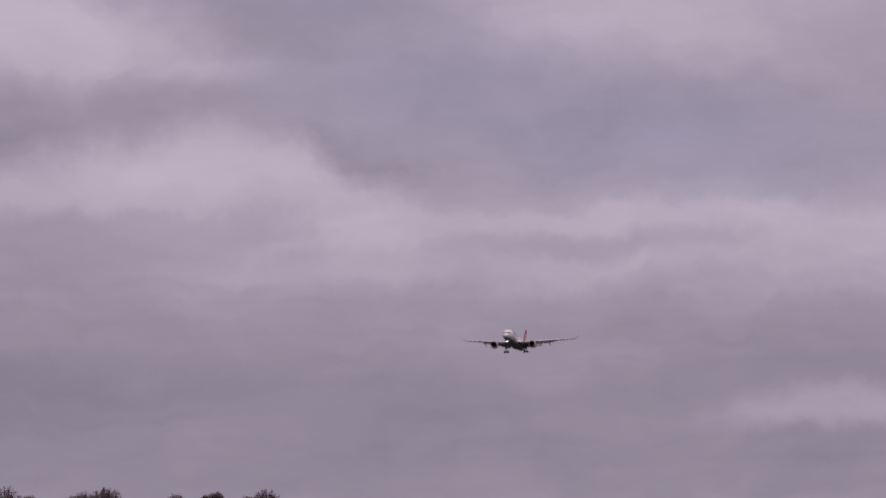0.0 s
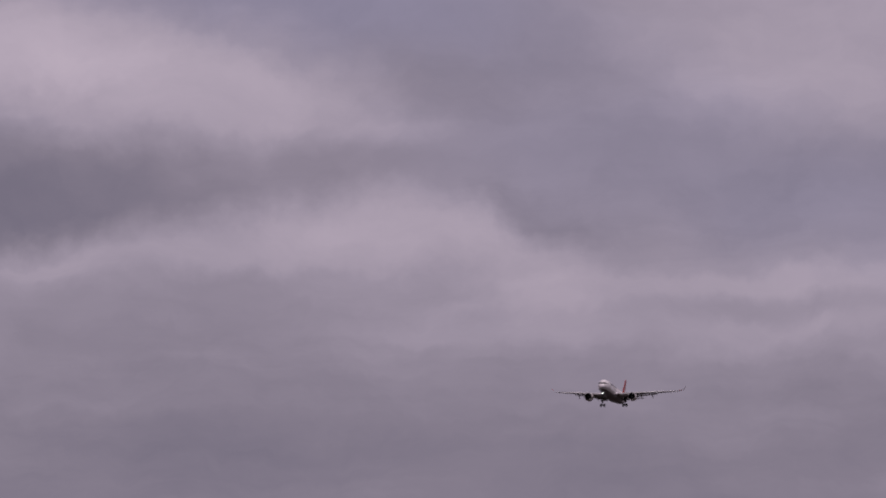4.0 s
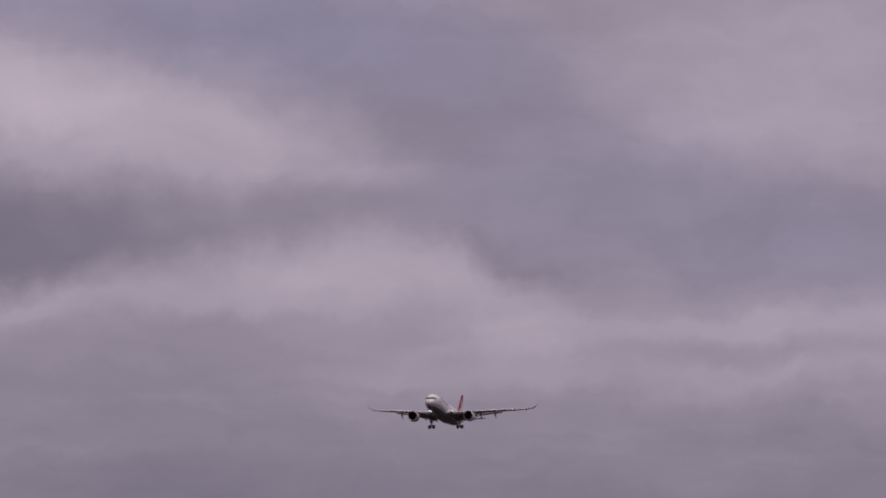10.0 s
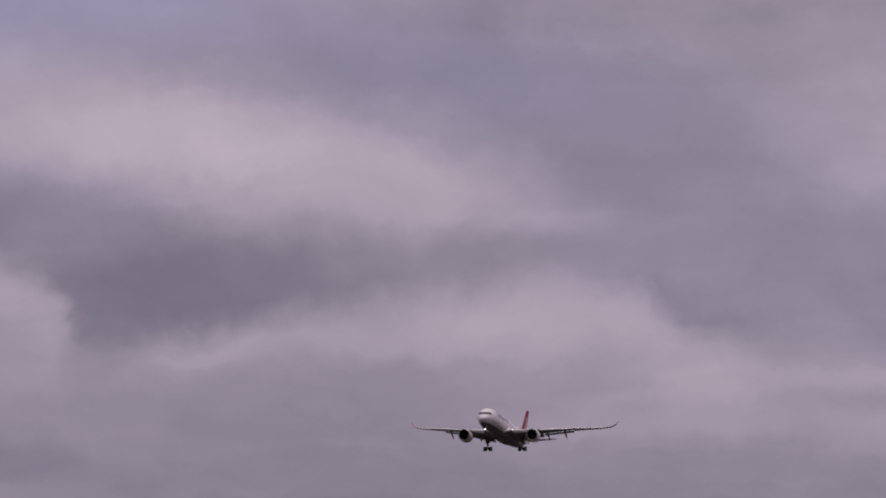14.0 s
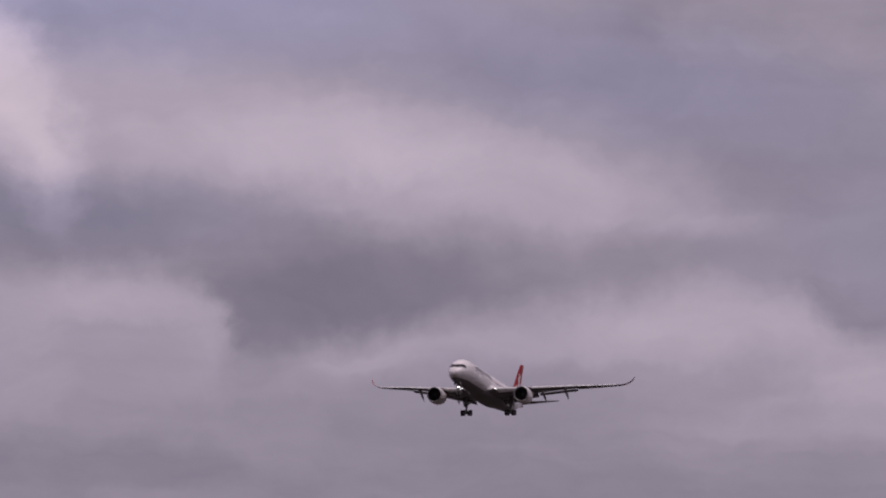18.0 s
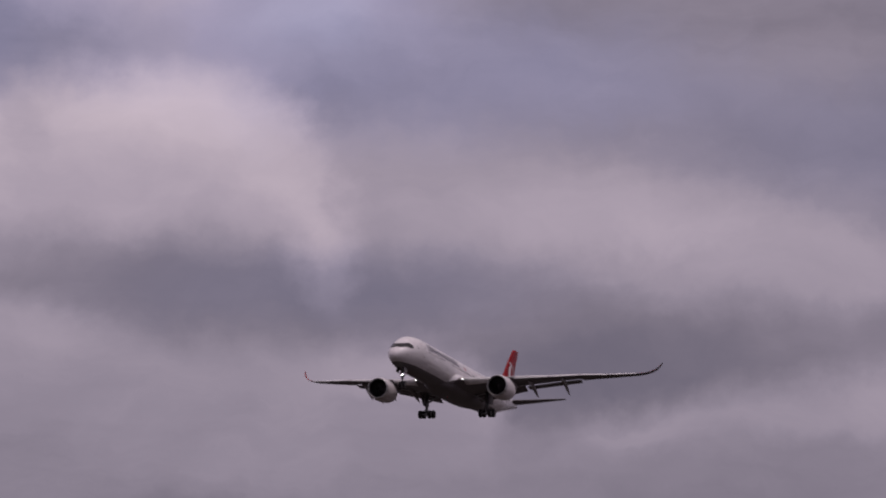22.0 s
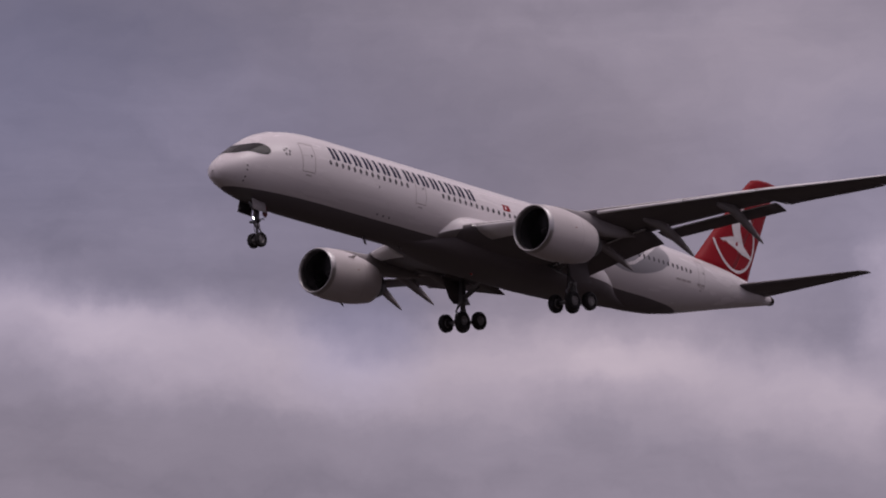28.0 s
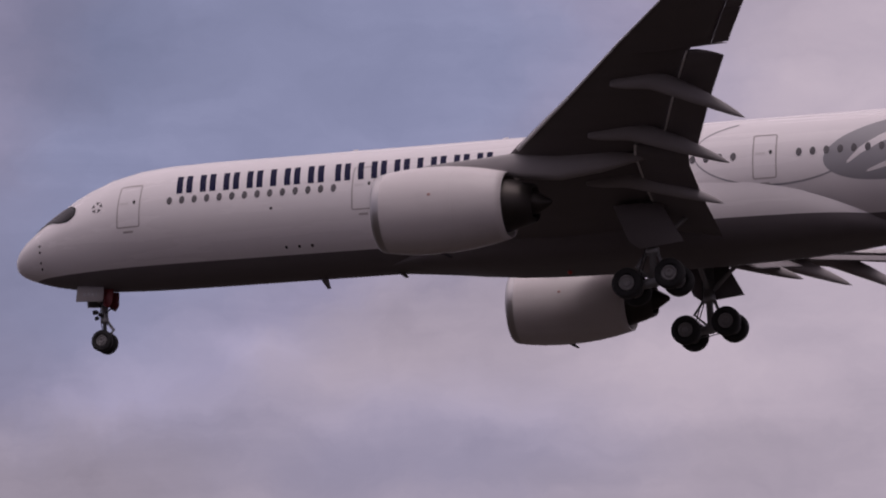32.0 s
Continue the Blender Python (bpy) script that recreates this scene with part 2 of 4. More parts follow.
# thin places
gap(186.0, 9.4, 5.0, 1.8, 6, 0.28)
gap(182.0, 8.5, 4.0, 1.4, 0, 0.28)
gap(191.0, 11.9, 6.5, 1.4, 10, 0.55)
gap(197.5, 13.0, 5.5, 1.6, 0, 0.90)
gap(199.5, 14.2, 2.6, 1.8, 0, 1.20)
gap(199.0, 9.8, 5.0, 0.9, 0, 0.35)
gap(205.9, 13.0, 3.0, 1.6, 0, 0.90)
gap(203.4, 13.4, 4.0, 1.2, 0, 0.70)
gap(206.0, 14.4, 7.0, 1.4, 0, 0.50)
gap(212.0, 13.2, 6.0, 3.5, 0, 0.40)
gap(225.3, 14.2, 9.0, 4.0, 0, 0.50)
gap(221.0, 11.9, 1.5, 1.4, 0, 0.50)
gap(229.6, 16.4, 10.0, 4.0, 0, 0.50)
gap(234.5, 13.2, 6.0, 2.4, 0, 0.50)
gap(241.9, 13.6, 2.8, 1.4, 10, 2.40)
gap(247.0, 13.9, 9.0, 3.2, 0, 1.20)
gap(245.1, 17.0, 13.0, 5.0, 0, 0.40)
gap(255.0, 14.3, 3.5, 2.0, 0, 1.50)
gap(265.9, 16.4, 13.0, 5.0, 0, 0.65)
gap(272.5, 15.3, 3.0, 2.4, 0, 1.60)
gap(273.6, 13.4, 2.6, 2.2, 0, 1.60)
gap(273.9, 13.95, 0.6, 0.5, 0, 2.40)
gap(289.5, 17.2, 7.5, 4.0, 0, 3.00)
gap(293.0, 14.0, 5.0, 3.0, 0, 1.80)
gap(288.0, 11.6, 5.0, 1.5, 0, 0.60)

# wisps and faint level streaks over all of it
level = wmath("MULTIPLY_ADD", fbm(ragged, (0.45, 0.95, 1.0), 0.60, 0.4), 0.16, level)
level = wmath("MULTIPLY_ADD", fbm(ragged, (0.15, 2.0, 1.0), 0.55, 0.6), wmath("MULTIPLY_ADD", wmath("MINIMUM", wmath("MAXIMUM", wmath("SUBTRACT", 13.0, high), 0.0), 9.0), 0.010, 0.01), level)
ramp = wn("ShaderNodeValToRGB")
wt.links.new(level, ramp.inputs[0])
el0 = ramp.color_ramp.elements
el0[0].position, el0[0].color = 0.0, (0.105, 0.096, 0.134, 1)
el0[1].position, el0[1].color = 1.0, (0.860, 0.700, 0.765, 1)
for position, colour in ((0.15, (0.146, 0.131, 0.180, 1)), (0.30, (0.217, 0.188, 0.241, 1)), (0.45, (0.306, 0.262, 0.329, 1)), (0.60, (0.432, 0.363, 0.438, 1)), (0.75, (0.585, 0.486, 0.557, 1))):
    e = el0.new(position)
    e.color = colour
# blue showing through, from a clear sky; overcast brighter towards the zenith
clear = wn("ShaderNodeTexSky")
clear.sky_type, clear.sun_disc = "NISHITA", False
clear.sun_elevation, clear.sun_rotation = radians(SUN_EL), radians(90 - SUN_AZ)
blue = wmix(0.94, clear.outputs[0], (0.0, 0.0, 0.0))
tinted = wt.nodes.new("ShaderNodeMix")
tinted.data_type, tinted.blend_type = "RGBA", "MULTIPLY"
wt.links.new(wmath("MINIMUM", wmath("MAXIMUM", thin, 0.0), 1.0), tinted.inputs[0])
wt.links.new(ramp.outputs[0], tinted.inputs[6])
tinted.inputs[7].default_value = (0.90, 0.94, 1.11, 1.0)
bluer = wt.nodes.new("ShaderNodeMix")
bluer.data_type, bluer.blend_type = "RGBA", "MULTIPLY"
wt.links.new(ease(thin, 1.0, 2.6), bluer.inputs[0])
wt.links.new(tinted.outputs[2], bluer.inputs[6])
bluer.inputs[7].default_value = (0.88, 1.0, 1.07, 1.0)
cloud = wmix(wmath("MINIMUM", wmath("MULTIPLY", thin, 0.10), 0.12), bluer.outputs[2], blue)
lift = wmath("POWER", wmath("MAXIMUM", wmath("MULTIPLY", wmath("SUBTRACT", sep.outputs[2], 0.36), 1.6), 0.0), 0.95)
back = wn("ShaderNodeBackground", Strength=1.0)
wt.links.new(wmix(wmath("MINIMUM", lift, 1.0), cloud, (0.93, 0.768, 0.85)), back.inputs[0])
wout = wn("ShaderNodeOutputWorld")
wt.links.new(back.outputs[0], wout.inputs[0])

sun = new("sun", bpy.data.lights.new("sun", "SUN"))
sun.data.energy, sun.data.angle, sun.data.color = 0.6, radians(30), (1.0, 0.90, 0.92)
sa, se = radians(SUN_AZ), radians(SUN_EL)
sun.matrix_world = look((100 * math.cos(se) * math.cos(sa), 100 * math.cos(se) * math.sin(sa), 100 * math.sin(se)), (0, 0, 0))


# ------------------------------------------------------------------ materials
def material(name, colour, rough=0.5, metal=0.0, grain=0.06, scale=3.0, bump=0.0, coat=0.0, streak=0.0, vary=0.0, spec=0.5):
    """A procedural surface: colour with fine grain, long streaks along the body, wear in the gloss and a slight relief."""
    m = bpy.data.materials.new(name)
    m.use_nodes = True
    nt = m.node_tree
    b = nt.nodes["Principled BSDF"]
    b.inputs["Roughness"].default_value = rough
    b.inputs["Metallic"].default_value = metal
    b.inputs["Coat Weight"].default_value = coat
    b.inputs["Specular IOR Level"].default_value = spec
    b.inputs["Coat Roughness"].default_value = 0.12
    tc = nt.nodes.new("ShaderNodeTexCoord")
    fine = nt.nodes.new("ShaderNodeTexNoise")
    fine.inputs["Scale"].default_value = scale
    fine.inputs["Detail"].default_value = 6.0
    nt.links.new(tc.outputs["Object"], fine.inputs["Vector"])
    mp = nt.nodes.new("ShaderNodeMapping")
    mp.inputs["Scale"].default_value = (0.12, 1.3, 1.3)
    nt.links.new(tc.outputs["Object"], mp.inputs["Vector"])
    wide = nt.nodes.new("ShaderNodeTexNoise")
    wide.inputs["Scale"].default_value = 1.0
    wide.inputs["Detail"].default_value = 4.0
    nt.links.new(mp.outputs[0], wide.inputs["Vector"])
    both = nt.nodes.new("ShaderNodeMath")
    both.operation = "MULTIPLY_ADD"
    nt.links.new(fine.outputs["Fac"], both.inputs[0])
    both.inputs[1].default_value = grain * 2
    both.inputs[2].default_value = 1.0 - grain
    last = both.outputs[0]
    if streak:
        st = nt.nodes.new("ShaderNodeMath")
        st.operation = "MULTIPLY_ADD"
        nt.links.new(wide.outputs["Fac"], st.inputs[0])
        st.inputs[1].default_value = streak * 2
        st.inputs[2].default_value = -streak
        ad = nt.nodes.new("ShaderNodeMath")
        nt.links.new(last, ad.inputs[0])
        nt.links.new(st.outputs[0], ad.inputs[1])
        last = ad.outputs[0]
    if vary:
        info = nt.nodes.new("ShaderNodeObjectInfo")
        vr = nt.nodes.new("ShaderNodeMath")
        vr.operation = "MULTIPLY_ADD"
        nt.links.new(info.outputs["Random"], vr.inputs[0])
        vr.inputs[1].default_value = vary
        nt.links.new(last, vr.inputs[2])
        last = vr.outputs[0]
    mul = nt.nodes.new("ShaderNodeVectorMath")
    mul.operation = "SCALE"
    mul.inputs[0].default_value = colour
    nt.links.new(last, mul.inputs["Scale"])
    nt.links.new(mul.outputs[0], b.inputs["Base Color"])
    rg = nt.nodes.new("ShaderNodeMath")
    rg.operation = "MULTIPLY_ADD"
    nt.links.new(wide.outputs["Fac"], rg.inputs[0])
    rg.inputs[1].default_value = 0.16
    rg.inputs[2].default_value = max(rough - 0.08, 0.02)
    nt.links.new(rg.outputs[0], b.inputs["Roughness"])
    if bump:
        bp = nt.nodes.new("ShaderNodeBump")
        bp.inputs["Strength"].default_value = bump
        bp.inputs["Distance"].default_value = 0.02
        nt.links.new(fine.outputs["Fac"], bp.inputs["Height"])
        nt.links.new(bp.outputs[0], b.inputs["Normal"])
    return m


def glow(name, colour, strength):
    m = bpy.data.materials.new(name)
    m.use_nodes = True
    b = m.node_tree.nodes["Principled BSDF"]
    b.inputs["Base Color"].default_value = (*colour, 1)
    b.inputs["Emission Color"].default_value = (*colour, 1)
    b.inputs["Emission Strength"].default_value = strength
    return m


NACELLE = material("nacelle_paint", (0.66, 0.62, 0.62), 0.36, grain=0.04, scale=1.2, streak=0.14, spec=0.22)
WHITE = material("white_paint", (0.76, 0.725, 0.735), 0.26, grain=0.025, scale=1.2, coat=0.15, streak=0.06)
# Livery grey made darker than the paint: belly shade is put into it.
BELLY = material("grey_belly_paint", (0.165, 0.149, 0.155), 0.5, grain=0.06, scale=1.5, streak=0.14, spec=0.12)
# Light grey wing paint made darker: underside shade is put into the colour.
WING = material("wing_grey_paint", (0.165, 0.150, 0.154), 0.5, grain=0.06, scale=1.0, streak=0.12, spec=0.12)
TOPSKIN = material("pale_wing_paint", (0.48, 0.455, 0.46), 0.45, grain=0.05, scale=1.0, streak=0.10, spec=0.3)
FAIR = material("fairing_grey_paint", (0.29, 0.270, 0.274), 0.45, grain=0.05, scale=1.5, streak=0.08, spec=0.2)
PYLON = material("pylon_paint", (0.34, 0.32, 0.325), 0.4, grain=0.04, scale=1.5, streak=0.08, spec=0.3)
SLAT = material("slat_paint", (0.78, 0.77, 0.77), 0.32, grain=0.03, scale=1.5, streak=0.04)
METAL = material("polished_lip_metal", (0.52, 0.51, 0.51), 0.38, 1.0, grain=0.04, scale=4.0)
DARKMETAL = material("exhaust_metal", (0.055, 0.048, 0.045), 0.45, 0.8, grain=0.12, scale=3.0, streak=0.1)
STEEL = material("gear_steel", (0.30, 0.30, 0.31), 0.45, 0.4, grain=0.10, scale=8.0)
RUBBER = material("tyre_rubber", (0.016, 0.015, 0.016), 0.75, grain=0.15, scale=12.0, bump=0.1)
RIM = material("wheel_rim_paint", (0.27, 0.26, 0.26), 0.42, 0.3, grain=0.10, scale=9.0)
RED = material("red_livery_paint", (0.27, 0.004, 0.011), 0.42, grain=0.04, scale=1.4, streak=0.05, spec=0.12)
NAVY = material("navy_livery_paint", (0.009, 0.009, 0.042), 0.45, grain=0.05, scale=2.0, spec=0.1)
MOTIF = material("grey_livery_paint", (0.29, 0.285, 0.305), 0.35, grain=0.04, scale=1.5)
LINE = material("panel_seal", (0.40, 0.365, 0.365), 0.6, grain=0.08, scale=6.0)
SEAM = material("cowl_joint", (0.64, 0.61, 0.61), 0.5, grain=0.05, scale=6.0)
COWLMARK = material("cowl_marking", (0.36, 0.20, 0.18), 0.5, grain=0.1, scale=6.0)
FAN = material("fan_blade_metal", (0.03, 0.028, 0.03), 0.4, 0.6, grain=0.1, scale=5.0)
# Near black for small dark parts, and for shade in inlets and doors.
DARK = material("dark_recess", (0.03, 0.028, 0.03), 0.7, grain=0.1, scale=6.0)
GLASS = material("cockpit_glass", (0.022, 0.020, 0.024), 0.10, grain=0.02, scale=3.0, spec=0.16)
MASKPAINT = material("black_mask_paint", (0.010, 0.009, 0.011), 0.45, grain=0.05, scale=3.0, spec=0.15)
PANE = material("cabin_pane", (0.065, 0.06, 0.065), 0.18, grain=0.05, scale=5.0, coat=0.5, vary=0.5)
LAMP = glow("lit_landing_lamp", (1.0, 0.97, 0.95), 20.0)
SPOT = material("emblem_grey_paint", (0.11, 0.105, 0.11), 0.4, grain=0.05, scale=4.0)
DULLRED = material("dull_red_primer", (0.13, 0.012, 0.016), 0.5, grain=0.1, scale=5.0)
BEACON = material("red_beacon_lens", (0.45, 0.02, 0.02), 0.2, grain=0.02, coat=1.0)
GRASS = material("winter_grass", (0.026, 0.020, 0.016), 0.9, grain=0.35, scale=0.4, bump=0.3)
BARK = material("tree_bark", (0.100, 0.078, 0.076), 0.9, grain=0.25, scale=6.0, bump=0.3)
TWIG = material("bare_twigs", (0.19, 0.145, 0.155), 0.9, grain=0.2, scale=4.0)


# ------------------------------------------------------------------ building helpers
def part(name, bm, mat, parent, label="", smooth=True):
    bmesh.ops.recalc_face_normals(bm, faces=bm.faces)
    me = bpy.data.meshes.new(name)
    bm.to_mesh(me)
    bm.free()
    if smooth:
        me.shade_smooth()
    me.materials.append(mat)
    ob = new(name, me)
    ob.parent = parent
    if label:
        tagged(ob, label)
    return ob


def again(ob, m, parent=None):
    """The same mesh once more, as a part of its own."""
    o = new(ob.name.split(".")[0], ob.data)
    o.parent = parent or ob.parent
    o.matrix_basis = m
    return o


def loft(rings, close=True, caps=True):
    bm = bmesh.new()
    rows = [[bm.verts.new(p) for p in r] for r in rings]
    n = len(rows[0])
    for a, b in zip(rows, rows[1:]):
        for i in range(n if close else n - 1):
            j = (i + 1) % n
            bm.faces.new((a[i], a[j], b[j], b[i]))
    if caps and close:
        bm.faces.new(rows[0])
        bm.faces.new(list(reversed(rows[-1])))
    return bm


def spin(profile, n=32, centre=(0, 0, 0), axis="X", close=False):
    """A body of revolution from (along, radius) pairs, about an axis through centre."""
    rings = []
    for a, r in profile:
        ring = []
        for i in range(n):
            p = 2 * math.pi * i / n
            u, v = r * math.cos(p), r * math.sin(p)
            q = {"X": (a, u, v), "Y": (u, a, v), "Z": (u, v, a)}[axis]
            ring.append(Vector(centre) + Vector(q))
        rings.append(ring)
    if close:
        rings.append(rings[0])
    bm = loft(rings, caps=False)
    bm.verts.ensure_lookup_table()
    if not close:
        for k, (a, r) in ((0, profile[0]), (len(profile) - 1, profile[-1])):
            if r < 0.06 * max(p[1] for p in profile) + 0.011:
                bm.faces.new([bm.verts[k * n + i] for i in range(n)])
    return bm


def tube(points, radius, n=10):
    """A round bar along a line of points; radius may be a list."""
    pts = [Vector(p) for p in points]
    rad = radius if isinstance(radius, (list, tuple)) else [radius] * len(pts)
    rings = []
    for i, p in enumerate(pts):
        d = (pts[min(i + 1, len(pts) - 1)] - pts[max(i - 1, 0)]).normalized()
        u = d.orthogonal().normalized()
        w = d.cross(u)
        rings.append([p + (u * math.cos(2 * math.pi * k / n) + w * math.sin(2 * math.pi * k / n)) * rad[i] for k in range(n)])
    return loft(rings)


def slab(corners, thick):
    """A plate of four or more corners with thickness along its normal and softened edges."""
    c = [Vector(p) for p in corners]
    nrm = (c[1] - c[0]).cross(c[2] - c[0]).normalized() * thick / 2
    bm = bmesh.new()
    top = [bm.verts.new(p + nrm) for p in c]
    low = [bm.verts.new(p - nrm) for p in c]
    bm.faces.new(top)
    bm.faces.new(list(reversed(low)))
    for i in range(len(c)):
        j = (i + 1) % len(c)
        bm.faces.new((top[i], low[i], low[j], top[j]))
    bmesh.ops.bevel(bm, geom=bm.edges[:], offset=thick * 0.2, segments=1, affect="EDGES")
    return bm


def table(rows, s, k):
    """Smooth value of column k at station s."""
    if s <= rows[0][0]:
        return rows[0][k]
    for a, b in zip(rows, rows[1:]):
        if s <= b[0]:
            f = (s - a[0]) / (b[0] - a[0])
            return a[k] + (b[k] - a[k]) * f
    return rows[-1][k]


# ------------------------------------------------------------------ the airliner: x ahead (minus the station aft of the nose), y to its port side, z up
plane = new("airliner")
plane.empty_display_size = 5
tagged(plane, "white twin-engine wide-body airliner with red fin, wheels down, flying", "airplane")

# station, top, bottom, half width, height of the widest line
HULL = [
    (0.00, -1.30, -1.44, 0.06, -1.37), (0.12, -0.94, -1.75, 0.44, -1.32), (0.35, -0.60, -1.95, 0.79, -1.24),
    (0.70, -0.24, -2.13, 1.08, -1.12), (1.31, 0.25, -2.34, 1.43, -0.92), (2.06, 0.87, -2.55, 1.74, -0.70),
    (3.30, 1.70, -2.78, 2.12, -0.42), (4.10, 2.10, -2.88, 2.32, -0.30),
    (5.25, 2.51, -2.96, 2.59, -0.18), (6.75, 2.79, -3.01, 2.85, -0.06), (8.30, 2.93, -3.03, 2.95, 0.0),
    (10.5, 2.98, -3.04, 2.98, 0.0), (44.0, 2.98, -3.06, 2.98, 0.0), (47.0, 2.94, -3.02, 2.94, 0.0),
    (50.0, 2.86, -2.76, 2.80, 0.08), (53.0, 2.76, -2.22, 2.52, 0.30),
    (59.0, 2.50, -0.82, 1.60, 0.88), (64.5, 1.84, 0.42, 0.60, 1.1), (65.8, 1.46, 0.72, 0.32, 1.08),
]
# how round the upper half is: 2 is an ellipse, less is more pointed at the crown
CROWN = [(0.0, 2.0), (1.0, 1.9), (2.2, 1.72), (4.3, 1.72), (7.0, 2.0), (66.0, 2.0)]


def hull(s):
    return [table(HULL, s, k) for k in (1, 2, 3, 4)]


def skin(s, z, off=0.0, side=1):
    """The point of the hull's side at a station and height, pushed out by off."""
    top, bot, half, mid = hull(s)
    rz = top - mid if z > mid else mid - bot
    c = max(-1.0, min(1.0, (z - mid) / rz))
    e = table(CROWN, s, 1) if c > 0 else 2.0
    y = half * (1 - abs(c) ** e) ** (1 / e)
    n = Vector((0, y / half ** 2, (z - mid) / rz ** 2)).normalized() * off
    return Vector((-s, side * (y + n.y), z + n.z))


def ring_at(s, a0, a1, n):
    top, bot, half, mid = hull(s)
    out = []
    for i in range(n + 1):
        a = radians(a0 + (a1 - a0) * i / n)
        c, sn = math.cos(a), math.sin(a)
        g = 2 / table(CROWN, s, 1) if sn > 0 else 1.0
        out.append(Vector((-s, half * math.copysign(abs(c) ** g, c), mid + (top - mid if sn > 0 else mid - bot) * math.copysign(abs(sn) ** g, sn))))
    return out


stations = [0.0, 0.05, 0.12, 0.22, 0.35, 0.5, 0.7, 1.0, 1.31, 1.65, 2.06, 2.35, 2.65, 3.0, 3.3, 3.7, 4.1, 4.6, 5.25, 6.0, 6.75, 7.5, 8.3, 9.4]
stations += [10.5 + 1.75 * i for i in range(20)] + [44.0 + 0.9 * i for i in range(1, 24)] + [65.3, 65.8]
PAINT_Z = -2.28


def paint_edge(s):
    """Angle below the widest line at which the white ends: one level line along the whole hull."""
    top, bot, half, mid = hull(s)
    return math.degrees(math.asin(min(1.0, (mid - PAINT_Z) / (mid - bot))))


stations = sorted(stations + [1.14, 1.2, 49.9, 52.3, 52.6, 52.66])
part("fuselage", loft([ring_at(s, -paint_edge(s), 180 + paint_edge(s), 110) for s in stations], close=False), WHITE, plane)
part("belly_skin", loft([ring_at(s, 180 + paint_edge(s), 360 - paint_edge(s), 32) for s in stations if 1.13 < s < 52.67], close=False), BELLY, plane, "grey painted belly skin, darkened for its shade")
part("tail_cone", spin([(-65.75, 0.05), (-65.8, 0.40), (-66.2, 0.34), (-66.25, 0.30), (-65.9, 0.26)], 20, (0, 0, 1.08)), DARKMETAL, plane, "dark metal exhaust at the tail's end")


def strip(edge_a, edge_b, off=0.008, side=1):
    """A painted or fitted strip that lies on the hull between two lines of (station, height)."""
    n = max(1, math.ceil(max(math.dist(p, q) for p, q in zip(edge_a, edge_b)) / 0.35))
    bm = bmesh.new()
    rows = []
    for (s0, z0), (s1, z1) in zip(edge_a, edge_b):
        rows.append([bm.verts.new(skin(s0 + (s1 - s0) * k / n, z0 + (z1 - z0) * k / n, off, side)) for k in range(n + 1)])
    for a, b in zip(rows, rows[1:]):
        for k in range(n):
            bm.faces.new((a[k], b[k], b[k + 1], a[k + 1]))
    return bm


def patch(corners, off=0.008, side=1, n=8):
    """A four-cornered patch on the hull: corners in order low fore, low aft, high aft, high fore."""
    (a, b), (c, d), (e, f), (g, h) = corners
    lines = []
    for i in range(n + 1):
        k = i / n
        lines.append(((a + (g - a) * k, b + (h - b) * k), (c + (e - c) * k, d + (f - d) * k)))
    return strip([p for p, q in lines], [q for p, q in lines], off, side)


def oval_patch(s, z, rs, rz, off=0.008, side=1, n=10, slant=0.0):
    lines = []
    for i in range(n + 1):
        c = -math.cos(math.pi * i / n)
        w = rs * math.sqrt(max(0.0, 1 - c * c)) + 0.001
        lines.append(((s + slant * c - w, z + rz * c), (s + slant * c + w, z + rz * c)))
    return strip([p for p, q in lines], [q for p, q in lines], off, side)


def frame_strip(s0, s1, z0, z1, wide, off=0.006, side=1, round_=0.12):
    """The seal round a door: a narrow closed band with rounded corners."""
    def loop(g):
        pts, r = [], round_
        for cs, cz, a0 in ((s1 - r, z1 - r, 0), (s0 + r, z1 - r, 90), (s0 + r, z0 + r, 180), (s1 - r, z0 + r, 270)):
            for i in range(5):
                a = radians(a0 + 22.5 * i)
                pts.append((cs + (r - g) * math.cos(a), cz + (r - g) * math.sin(a)))
        full = []
        for i, p in enumerate(pts):
            q = pts[(i + 1) % len(pts)]
            full.append(p)
            if math.dist(p, q) > 0.4:
                full += [(p[0] + (q[0] - p[0]) * k / 8, p[1] + (q[1] - p[1]) * k / 8) for k in range(1, 8)]
        return full + [full[0]]
    return strip(loop(0), loop(wide), off, side)


